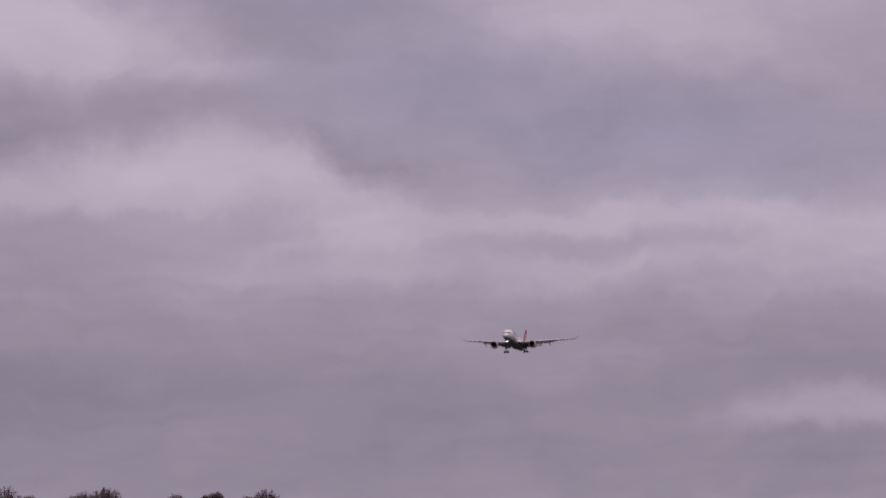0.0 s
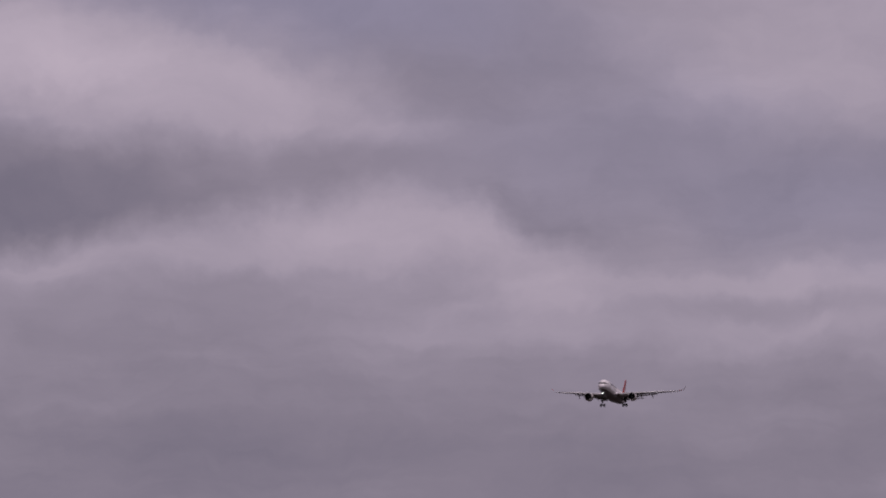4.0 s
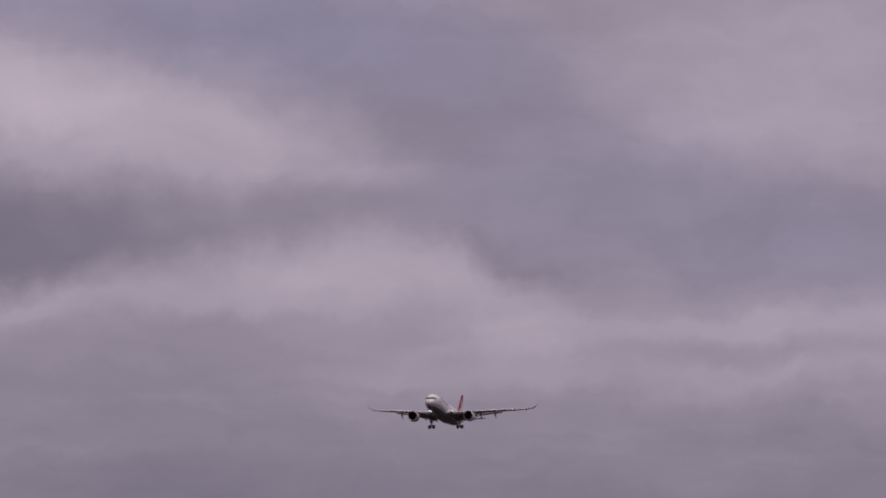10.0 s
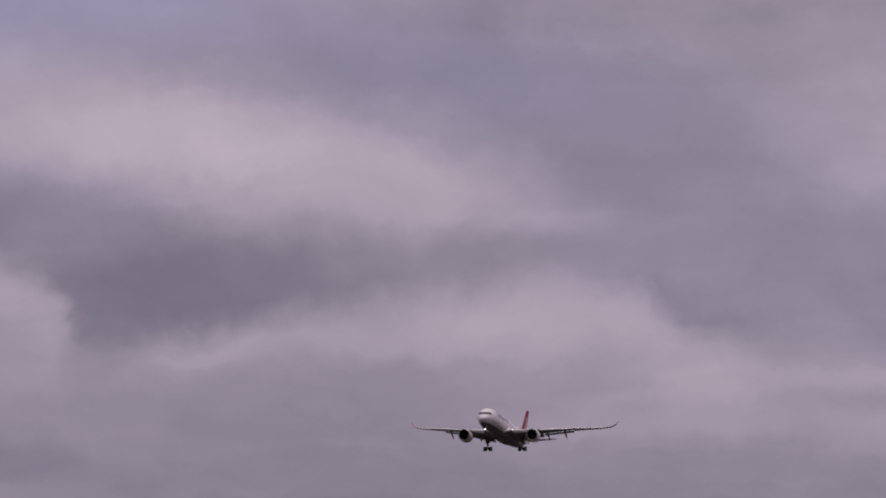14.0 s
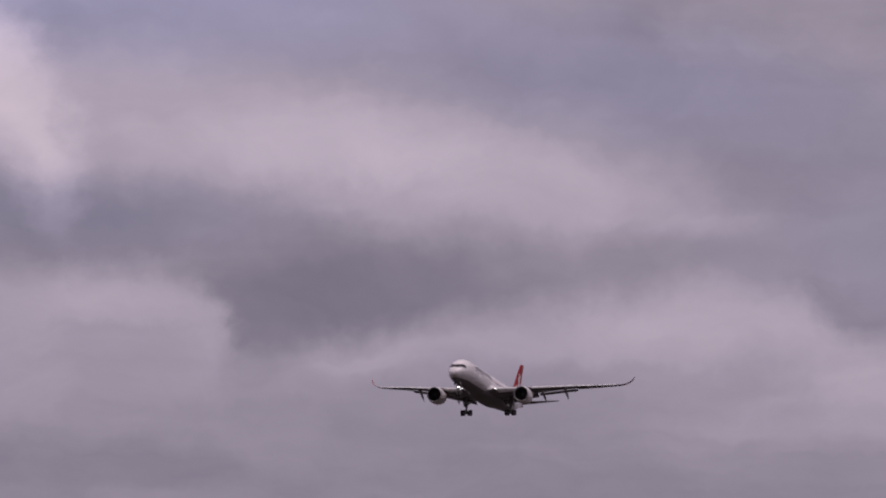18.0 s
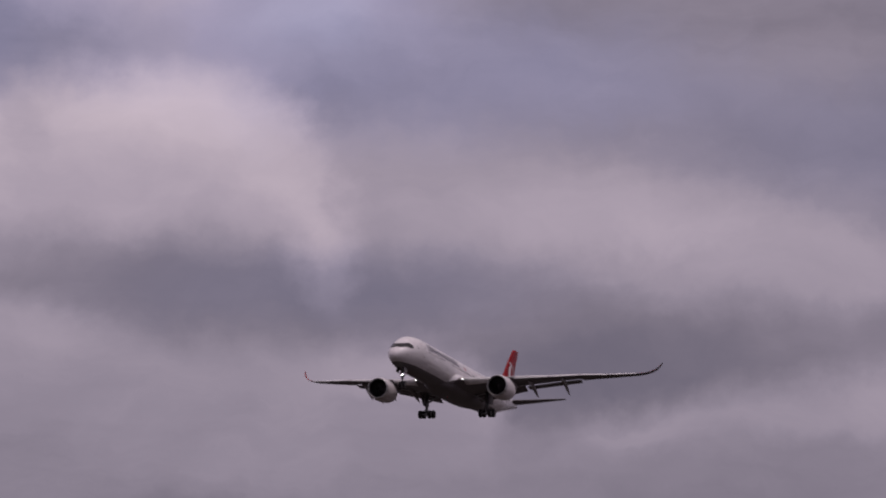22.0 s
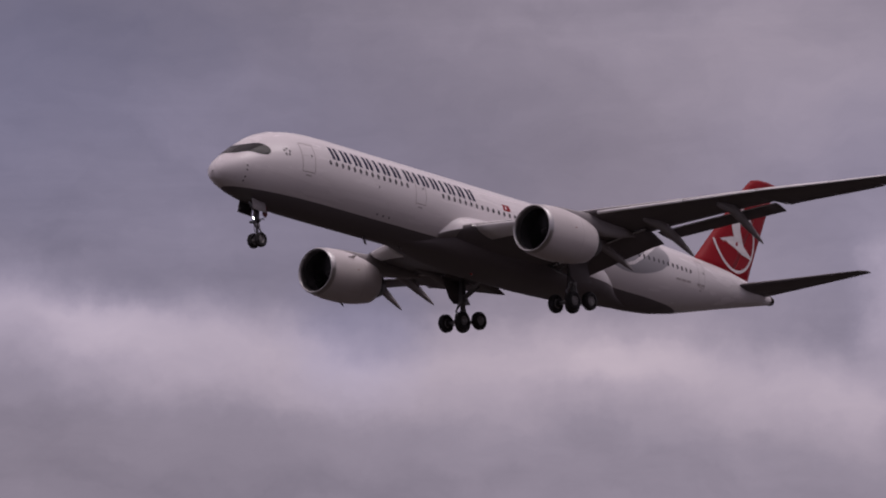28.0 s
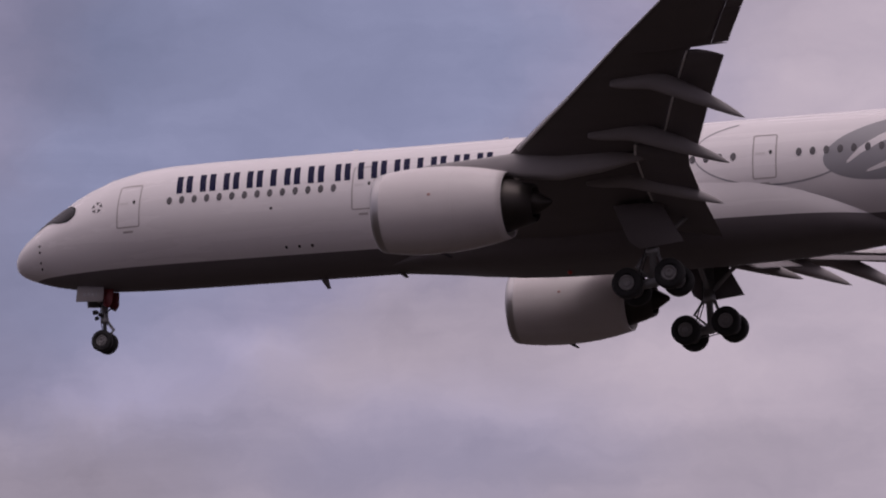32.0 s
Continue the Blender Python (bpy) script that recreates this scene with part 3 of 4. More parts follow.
# cabin windows
PITCH = 0.637
WINDOW_Z = 0.60
runs = [(9.02, 14), (21.3, 25), (39.65, 20)]
for side in (1, -1):
    first = None
    for start, count in runs:
        for i in range(count):
            s = start + PITCH * i
            if 10.5 < s < 43.5:
                if first is None:
                    first = part("window", oval_patch(20.0, WINDOW_Z - 0.02, 0.135, 0.20, 0.014, side), PANE, plane, "small oval cabin window")
                    first.location.x = 20.0 - s
                else:
                    again(first, Matrix.Translation((20.0 - s, 0, 0)), plane)
            else:
                part("window", oval_patch(s, WINDOW_Z - 0.02, 0.135, 0.20, 0.014, side), PANE, plane)
    # cabin doors
    for s0, s1 in ((6.26, 7.50), (18.20, 19.36), (37.48, 38.62), (52.95, 54.0)):
        lift_ = 0.0 if s0 < 50 else 0.15
        door = part("cabin_door", frame_strip(s0, s1, -0.57 + lift_, 1.60 + lift_, 0.065, 0.008, side), LINE, plane, "grey seal line round a white cabin door")
        part("door_window", oval_patch((s0 + s1) / 2 + 0.28, 0.68 + lift_, 0.07, 0.10, 0.011, side), DARK, door)
        part("door_mark", patch([(s0 + 0.14, 0.58 + lift_), (s0 + 0.60, 0.58 + lift_), (s0 + 0.60, 0.70 + lift_), (s0 + 0.14, 0.70 + lift_)], 0.008, side, 2), SEAM, door, "plain grey bar of small writing")
        part("door_sill", patch([(s0 + 0.36, -0.82 + lift_), (s1 - 0.36, -0.82 + lift_), (s1 - 0.36, -0.72 + lift_), (s0 + 0.36, -0.72 + lift_)], 0.008, side, 2), LINE, door)

# the name on the side: two plain dark bars for each character, leaning forward
for start, end, strokes in ((9.22, 16.84, (2, 2, 2, 2, 1, 2, 2)), (17.22, 25.15, (2, 1, 2, 2, 1, 2, 2, 2))):
    unit = (end - start) / (sum(strokes) + 0.42 * len(strokes) - 0.42)
    x0 = start
    for count in strokes:
        for i in range(count):
            a, b = x0 + unit * (i + 0.14), x0 + unit * (i + 0.76)
            part("lettering_bar", patch([(a + 0.06, 0.92), (b + 0.06, 0.92), (b - 0.06, 1.87), (a - 0.06, 1.87)], 0.010), NAVY, plane, "plain navy bar of the name on the side")
        x0 += unit * (count + 0.42)
part("flag_patch", patch([(28.35, 0.90), (29.15, 0.90), (29.15, 1.40), (28.35, 1.40)], 0.010), RED, plane, "small red flag panel")
part("flag_spot", oval_patch(28.68, 1.15, 0.10, 0.12, 0.014), WHITE, plane)
for i in range(5):
    a = radians(90 + 72 * i)
    es, ez, ux, uz = 5.08 + 0.29 * math.cos(a), 0.66 + 0.29 * math.sin(a), math.cos(a), math.sin(a)
    part("emblem_spot", patch([(es - 0.13 * uz, ez + 0.13 * ux), (es + 0.13 * uz, ez - 0.13 * ux), (es - 0.17 * ux, ez - 0.17 * uz), (es - 0.17 * ux - 0.01 * uz, ez - 0.17 * uz + 0.01 * ux)], 0.010, 1, 3), SPOT, plane, "small grey wedge of a round emblem")
for z in (-0.92, -1.22, -1.69, -1.96):
    part("air_data_probe", oval_patch(1.82, z + 0.05, 0.06, 0.06, 0.012), DARK, plane, "small dark probe")
for s in (14.75, 15.4, 16.05):
    part("outflow_port", oval_patch(s, -1.96, 0.07, 0.07, 0.010), DARK, plane)
part("service_port", oval_patch(14.2, -0.18, 0.07, 0.07, 0.010), DARK, plane)
# grey motif on the rear cabin wall
part("motif_oval", oval_patch(44.85, 0.66, 3.85, 1.62, 0.004, 1, 60, 1.35), MOTIF, plane, "large grey oval motif")
for line, fat in ((((41.85, -0.10), (42.5, 0.45), (43.3, 0.90), (44.4, 1.36), (45.8, 1.92)), 0.20), (((42.75, -0.55), (44.1, -0.15), (45.2, 0.55), (46.2, 1.20), (47.4, 1.82), (48.6, 2.25)), 0.19), (((45.0, 2.10), (45.9, 2.36), (47.0, 2.58)), 0.13)):
    n_ = 6 * (len(line) - 1)
    mid_ = []
    for i in range(n_ + 1):
        k, f = min(i // 6, len(line) - 2), i / 6 - min(i // 6, len(line) - 2)
        (sa_, za), (sb, zb) = line[k], line[k + 1]
        mid_.append((sa_ + (sb - sa_) * f, za + (zb - za) * f))
    low_edge = [(p, q - fat * math.sin(math.pi * min(1.0, (i + 0.4) / n_)) ** 0.5) for i, (p, q) in enumerate(mid_)]
    high_edge = [(p, q + fat * math.sin(math.pi * min(1.0, (i + 0.4) / n_)) ** 0.5) for i, (p, q) in enumerate(mid_)]
    part("motif_bar", strip(low_edge, high_edge, 0.008), WHITE, plane, "plain white curved bar on the grey motif")
arc = [(38.6 + 3.9 * math.cos(radians(a)), 0.85 + 1.75 * math.sin(radians(a))) for a in range(120, 321, 8)]
arc_in = [(38.6 + 3.84 * math.cos(radians(a)), 0.85 + 1.66 * math.sin(radians(a))) for a in range(120, 321, 8)]
part("motif_line", strip(arc, arc_in, 0.010), MOTIF, plane, "thin grey curved line")
for a, b, z in ((49.65, 50.35, -0.46), (50.45, 51.1, -0.42), (51.2, 51.85, -0.38), (52.75, 53.35, -0.33), (53.45, 54.05, -0.30)):
    part("mark_bar", patch([(a, z), (b, z + 0.03), (b, z + 0.20), (a, z + 0.17)], 0.010, 1, 2), LINE, plane, "plain grey bar of small writing")

# cockpit windows: a dark mask round the nose
def nose_point(az, s, off):
    """A point on the hull at an angle from the crown (degrees, port positive) and station."""
    top, bot, half, mid = hull(s)
    a = radians(az)
    g = 2 / table(CROWN, s, 1)
    p = Vector((-s, half * math.copysign(abs(math.sin(a)) ** g, a), mid + (top - mid) * math.copysign(abs(math.cos(a)) ** g, math.cos(a))))
    return p + Vector((0.5 * off, math.sin(a) * off, math.cos(a) * off))


# angle from the crown, fore edge and aft edge of the black mask
MASK = [(0, 1.16, 2.0), (15, 1.18, 2.15), (22, 1.20, 2.30), (30, 1.28, 2.62), (36, 1.36, 2.98), (41, 1.55, 3.27), (47, 1.88, 3.50), (52, 2.22, 3.67), (57, 2.45, 3.77), (62, 2.66, 3.81), (66, 2.85, 3.79), (69, 3.06, 3.69), (71, 3.24, 3.56), (71.8, 3.36, 3.46)]


def nose_patch(a0, a1, rim, off, side):
    """A piece of the nose's skin between two angles, inside the mask by a rim."""
    bm = bmesh.new()
    rows_ = []
    for i in range(21):
        ang = a0 + (a1 - a0) * i / 20
        low_s, high_s = table(MASK, ang, 1) + rim, table(MASK, ang, 2) - rim
        if high_s < low_s:
            low_s = high_s = (low_s + high_s) / 2
        rows_.append([bm.verts.new(nose_point(side * ang, low_s + (high_s - low_s) * j / 6, off)) for j in range(7)])
    for a, b in zip(rows_, rows_[1:]):
        for j in range(6):
            bm.faces.new((a[j], a[j + 1], b[j + 1], b[j]))
    return bm


for side in (1, -1):
    surround = part("cockpit_surround", nose_patch(0, 71.8, 0.0, 0.018, side), MASKPAINT, plane, "black mask round the cockpit windows")
    for a0, a1 in ((1.5, 24), (26, 46), (48, 69)):
        part("cockpit_pane", nose_patch(a0, a1, 0.09, 0.026, side), GLASS, surround, "dark glossy cockpit pane")

# antennas
# The two under the belly get a dark grey that holds their shade.
for s, z, h in ((15.6, -3.03, -0.55), (19.5, -3.06, -0.25)):
    part("antenna", slab([(-s, 0, z + 0.05), (-s - 0.42, 0, z + 0.05), (-s - 0.60, 0, z + h), (-s - 0.42, 0, z + h)], 0.05), WING, plane, "small blade antenna under the belly, greyed for its shade")
for s in (17.0, 24.5):
    part("antenna", slab([(-s, 0, 3.0), (-s - 0.5, 0, 3.0), (-s - 0.55, 0, 3.15), (-s - 0.35, 0, 3.15)], 0.05), WHITE, plane)

# belly fairing
FAIRING = [(19.0, -2.83, -2.94, 0.80), (20.0, -2.70, -2.99, 1.20), (21.0, -2.48, -3.05, 1.62), (22.0, -2.16, -3.13, 2.05), (22.8, -1.85, -3.20, 2.40), (23.5, -1.50, -3.28, 2.68), (25.5, -0.8, -3.44, 3.20), (27.5, -0.65, -3.53, 3.26), (30.0, -0.6, -3.57, 3.28), (35.0, -0.6, -3.56, 3.26),
           (37.5, -0.75, -3.48, 3.20), (39.5, -1.15, -3.40, 3.02), (41.0, -1.65, -3.30, 2.70), (42.2, -2.10, -3.20, 2.20), (43.5, -2.50, -3.12, 1.50), (46.0, -2.85, -3.05, 0.60)]


def fair_ring(s, a0, a1, n):
    hi, lo, half = (table(FAIRING, s, k) for k in (1, 2, 3))
    out = []
    for i in range(n + 1):
        a = radians(a0 + (a1 - a0) * i / n)
        c, sn = math.cos(a), math.sin(a)
        out.append(Vector((-s, half * math.copysign(abs(c) ** 0.55, c), hi - (hi - lo) * abs(sn) ** 0.75)))
    return out


def seam_angle(s):
    """Where white side panel and grey belly meet: on the hull's level paint line."""
    hi, lo = table(FAIRING, s, 1), table(FAIRING, s, 2)
    if s < 34.0:
        return 0.4
    share = (hi - PAINT_Z) / (hi - lo)
    return max(0.4, math.degrees(math.asin(max(0.0, min(1.0, share)) ** (1 / 0.75))))


fair_s = [19.0 + 27.0 * i / 72 for i in range(73)]
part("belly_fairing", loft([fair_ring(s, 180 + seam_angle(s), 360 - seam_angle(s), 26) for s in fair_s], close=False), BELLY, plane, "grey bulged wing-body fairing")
aft_s = [s for s in fair_s if 34.0 < s < 43.8]
for side in (1, -1):
    rows_ = []
    for s in aft_s:
        g = seam_angle(s)
        rows_.append(fair_ring(s, 180, 180 + g, 6) if side == -1 else fair_ring(s, 360 - g, 360, 6))
    part("fairing_side_panel", loft(rows_, close=False), WHITE, plane, "white side panel of the wing-body fairing")
# wing root: white fillet from the hull down to the leading edge, shade beneath painted grey
ROOT = [((21.55, -2.08), (21.6, 2.24, -2.06)), ((21.9, -1.60), (22.1, 2.75, -1.84)), ((22.35, -1.10), (22.7, 3.22, -1.66)), ((23.05, -0.70), (23.3, 3.66, -1.52)), ((24.1, -0.45), (23.95, 4.12, -1.38)), ((25.2, -0.40), (24.35, 4.42, -1.31)), ((27.0, -0.42), (25.9, 4.6, -1.16))]
def bow(a, c, b, n):
    """Points on a curve from a to b, drawn towards c."""
    return [a * (1 - f) ** 2 + c * 2 * f * (1 - f) + b * f ** 2 for f in [k / n for k in range(n + 1)]]


for side in (1, -1):
    upper, under = [], []
    for (hs, hz), (s, y, z) in ROOT:
        a, o = skin(hs, hz, -0.04, side), Vector((-s, side * y, z))
        c = a.lerp(o, 0.55) + Vector((0, 0, 0.30 * (a.z - o.z)))
        q = skin(s + 0.3, max(z - 0.75, -2.35), -0.06, side)
        upper.append(bow(a, c, o, 10))
        under.append(bow(o, o.lerp(q, 0.35) + Vector((0.0, side * 0.05, -0.22)), q, 8))
    part("wing_root_fillet", loft(upper, close=False), WHITE, plane, "white rounded fillet ahead of the wing root")
    part("fillet_underside", loft(under, close=False), FAIR, plane, "underside of the wing root, grey for its shade")

# wings: span, leading edge, trailing edge, height, thickness ratio, nose-up twist
WINGS = [
    (0.0, 20.6, 36.7, -2.0, 0.13, 4.0), (2.9, 22.6, 36.7, -1.86, 0.13, 4.0), (4.2, 23.5, 36.75, -1.67, 0.125, 3.6), (7.5, 26.0, 36.8, -1.09, 0.115, 3.0),
    (11.0, 28.65, 37.0, -0.47, 0.108, 2.2), (16.0, 32.45, 38.85, 0.33, 0.10, 1.5), (21.0, 36.1, 40.85, 1.13, 0.095, 0.8),
    (25.0, 39.0, 42.5, 1.61, 0.09, 0.3), (28.5, 41.6, 43.95, 2.10, 0.085, 0.0),
]


def wing_at(y, k):
    return table(WINGS, y, k)


FOIL = [(1.0, 0.0), (0.95, 0.012), (0.85, 0.032), (0.7, 0.055), (0.5, 0.075), (0.3, 0.078), (0.18, 0.068), (0.09, 0.052), (0.03, 0.032), (0.008, 0.016), (0.0, 0.0),
        (0.008, -0.014), (0.03, -0.026), (0.09, -0.040), (0.18, -0.050), (0.3, -0.054), (0.5, -0.045), (0.7, -0.024), (0.85, -0.010), (0.95, -0.004)]


def slice_foil(u0, u1):
    """The part of the section between two shares of the chord, as a closed outline."""
    def at(u, rows):
        for (ua, va), (ub, vb) in zip(rows, rows[1:]):
            if min(ua, ub) <= u <= max(ua, ub):
                return va + (vb - va) * (u - ua) / (ub - ua)
        return 0.0
    upper, lower = FOIL[:11], FOIL[10:] + [FOIL[0]]
    us = [u0 + (u1 - u0) * i / 8 for i in range(9)]
    return [(u, at(u, upper)) for u in reversed(us)] + [(u, at(u, lower) - 0.0004) for u in us]


def foil(y, z, le, te, thick, twist, side, lean=0.0, shape=FOIL):
    """A wing section; lean tips the section's plane over for the winglet."""
    c = te - le
    tw, ln = radians(twist), radians(lean)
    out = []
    for u, v in shape:
        dz = v * thick / 0.13 * c - (u - 0.3) * c * math.sin(tw)
        out.append(Vector((-(le + u * c), side * (y - dz * math.sin(ln)), z + dz * math.cos(ln))))
    return out


# a slat's thin shell over the nose of the section
SLAT_SHAPE = [(0.14, 0.0615), (0.09, 0.052), (0.05, 0.041), (0.02, 0.026), (0.005, 0.012), (-0.002, 0.0), (0.012, -0.020), (0.018, -0.013), (0.014, 0.006), (0.03, 0.022), (0.06, 0.036), (0.14, 0.056)]
# winglet line: span, height, leading edge, trailing edge, lean
TIPS = [(28.5, 2.10, 41.6, 43.95, 8), (29.4, 2.27, 42.3, 44.35, 12), (30.2, 2.50, 43.0, 44.75, 20), (30.9, 2.82, 43.6, 45.1, 30), (31.5, 3.25, 44.25, 45.5, 43),
        (31.9, 3.72, 44.8, 45.85, 54), (32.18, 4.22, 45.3, 46.1, 63), (32.35, 4.68, 45.8, 46.35, 68)]
def box_cut(y):
    """How far the fixed wing ends ahead of the full trailing edge where flaps run out."""
    return 1.5 if y < 11.6 else (1.55 if y < 20.1 else (0.74 if 20.2 < y < 26.9 else 0.0))


spans = [0.0, 1.5, 2.9, 4.2, 5.5, 7.5, 9.2, 11.0, 12.7, 14.3, 16.0, 18.5, 20.05, 20.15, 20.24, 21.0, 23.0, 25.0, 26.86, 26.94, 28.5]
for side in (1, -1):
    # The body carries underside shade in its grey; the upper skin is pale.
    wing = part("wing", loft([foil(y, wing_at(y, 3), wing_at(y, 1), wing_at(y, 2) - box_cut(y), wing_at(y, 4), wing_at(y, 5), side) for y in spans]), WING, plane, "swept wing in grey darkened for its underside shade")
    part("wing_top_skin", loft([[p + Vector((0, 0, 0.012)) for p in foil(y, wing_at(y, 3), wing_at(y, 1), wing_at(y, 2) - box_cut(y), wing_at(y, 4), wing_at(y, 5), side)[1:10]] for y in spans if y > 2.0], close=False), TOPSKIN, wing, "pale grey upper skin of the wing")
    tips = [foil(y, z, le, te, 0.08, 0, side, lean) for y, z, le, te, lean in TIPS]
    part("winglet", loft([r[:11] for r in tips], close=False), RED, wing, "red inner face of the upswept wing tip")
    # The outer face is dark grey, so its shade is in the colour.
    part("winglet_outer_skin", loft([r[10:] + r[:1] for r in tips], close=False), WING, wing, "outer face of the wing tip, dark grey for its shade")
    ln = radians(46)
    bm = bmesh.new()
    o = Vector((-45.05, side * 31.66, 3.45)) + Vector((0, -side * math.sin(ln), math.cos(ln))) * 0.075
    bm.faces.new([bm.verts.new(o + Vector((0.20 * math.cos(a), 0, 0)) + Vector((0, side * math.cos(ln), math.sin(ln))) * 0.27 * math.sin(a)) for a in [2 * math.pi * k / 20 for k in range(20)]])
    part("winglet_emblem", bm, WHITE, wing, "plain white round spot on the red wing tip")
    # slats: drooped noses ahead of the leading edge
    drop = []
    for i in range(9):
        y = 4.25 + 5.3 * i / 8
        drop.append([q + Vector((0.03, 0, -0.02)) for q in foil(y, wing_at(y, 3), wing_at(y, 1) - 0.02, wing_at(y, 2) - box_cut(y), wing_at(y, 4) * 1.05, wing_at(y, 5), side, 0.0, slice_foil(0.0, 0.15))])
    part("droop_nose", loft(drop), SLAT, wing, "white drooped leading edge beside the hull")
    for y0, y1 in ((11.3, 16.2), (16.25, 20.5), (20.55, 24.8), (24.85, 29.0)):
        rings = []
        for i in range(7):
            y = y0 + (y1 - y0) * i / 6
            c = wing_at(y, 2) - wing_at(y, 1)
            ring = foil(y, wing_at(y, 3), wing_at(y, 1), wing_at(y, 2), wing_at(y, 4), wing_at(y, 5), side, 0.0, SLAT_SHAPE)
            rings.append([q + Vector((0.11, 0, 0.035 - 0.18 * c * (0.14 - u))) for q, (u, v) in zip(ring, SLAT_SHAPE)])
        part("slat", loft(rings), SLAT, wing, "white leading-edge slat, extended")
    # flaps
    for y0, y1 in ((3.4, 11.5), (11.75, 20.05)):
        rings = []
        for i in range(9):
            y = y0 + (y1 - y0) * i / 8
            te, le = wing_at(y, 2), wing_at(y, 1)
            c = 2.9 - 0.05 * (y - 3) if y < 11.6 else 2.3 - 0.05 * (y - 12)
            z = wing_at(y, 3) - (te - le) * 0.52 * math.sin(radians(wing_at(y, 5)))
            tilt_ = radians(16 if y < 11.6 else 11.5)
            lead = te - (0.55 if y < 11.6 else 0.15) - c * math.cos(tilt_)
            if y > 11.6:
                cut = te - 1.70 - lead
                lead, c, z = te - 1.70, c - cut / math.cos(tilt_), z - cut * math.tan(tilt_) + 0.10
            ring = []
            for u, v in FOIL:
                a, b = u * c, v * c
                ring.append(Vector((-(lead + a * math.cos(tilt_) + b * math.sin(tilt_)), side * y, z - 0.20 - a * math.sin(tilt_) + b * math.cos(tilt_))))
            rings.append(ring)
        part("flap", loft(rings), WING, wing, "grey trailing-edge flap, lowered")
        # A white strip paints in the bright slit between wing and flap.
        nose = []
        for ring in rings:
            nose.append([ring[k] + Vector((0.09, 0, -0.03)) for k in (7, 8, 9, 10, 11, 12)])
        part("flap_nose", loft(nose), SLAT, wing, "white strip on the flap's nose, for sky light in the slot")
    # ailerons
    for y0, y1 in ((20.30, 23.55), (23.60, 26.82)):
        rings = []
        for i in range(5):
            y = y0 + (y1 - y0) * i / 4
            le, te = wing_at(y, 1), wing_at(y, 2)
            rings.append(foil(y, wing_at(y, 3), le, te, wing_at(y, 4), wing_at(y, 5), side, 0.0, slice_foil(1.0 - 0.72 / (te - le), 1.0)))
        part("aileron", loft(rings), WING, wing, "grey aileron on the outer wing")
    # flap track fairings
    for y, s1, tip_z, long in ((8.05, 37.35, -2.85, 6.3), (12.75, 38.75, -2.25, 6.3), (17.7, 40.6, -1.65, 5.8)):
        s0 = s1 - long
        base = wing_at(y, 3) - (s0 + 2.0 - wing_at(y, 1)) * 0.5 * math.sin(radians(wing_at(y, 5))) - 0.30
        rings = []
        for i in range(21):
            f = i / 20
            s = s0 + long * f
            fat = max(0.03, math.sin(math.pi * min(1.0, 0.04 + 0.96 * f ** 0.8)) ** 0.62)
            zc = base + (tip_z - base) * max(0.0, (f - 0.28) / 0.72) ** 1.15
            rings.append([Vector((-s, side * (y + 0.29 * fat * math.cos(a)), zc + (0.55 if math.sin(a) > 0 else 0.34) * fat * math.sin(a))) for a in [2 * math.pi * k / 16 for k in range(16)]])
        part("flap_track_fairing", loft(rings), FAIR, wing, "pointed grey flap track fairing")
    part("landing_light", spin([(0.0, 0.004), (0.0, 0.066)], 14, (-23.40, side * 4.12, -1.42)), LAMP, wing, "lit landing light in the wing root")
    part("light_housing", spin([(-0.14, 0.070), (0.07, 0.078), (0.07, 0.095), (-0.3, 0.11), (-0.45, 0.08)], 14, (-23.28, side * 4.12, -1.42)), WHITE, wing)

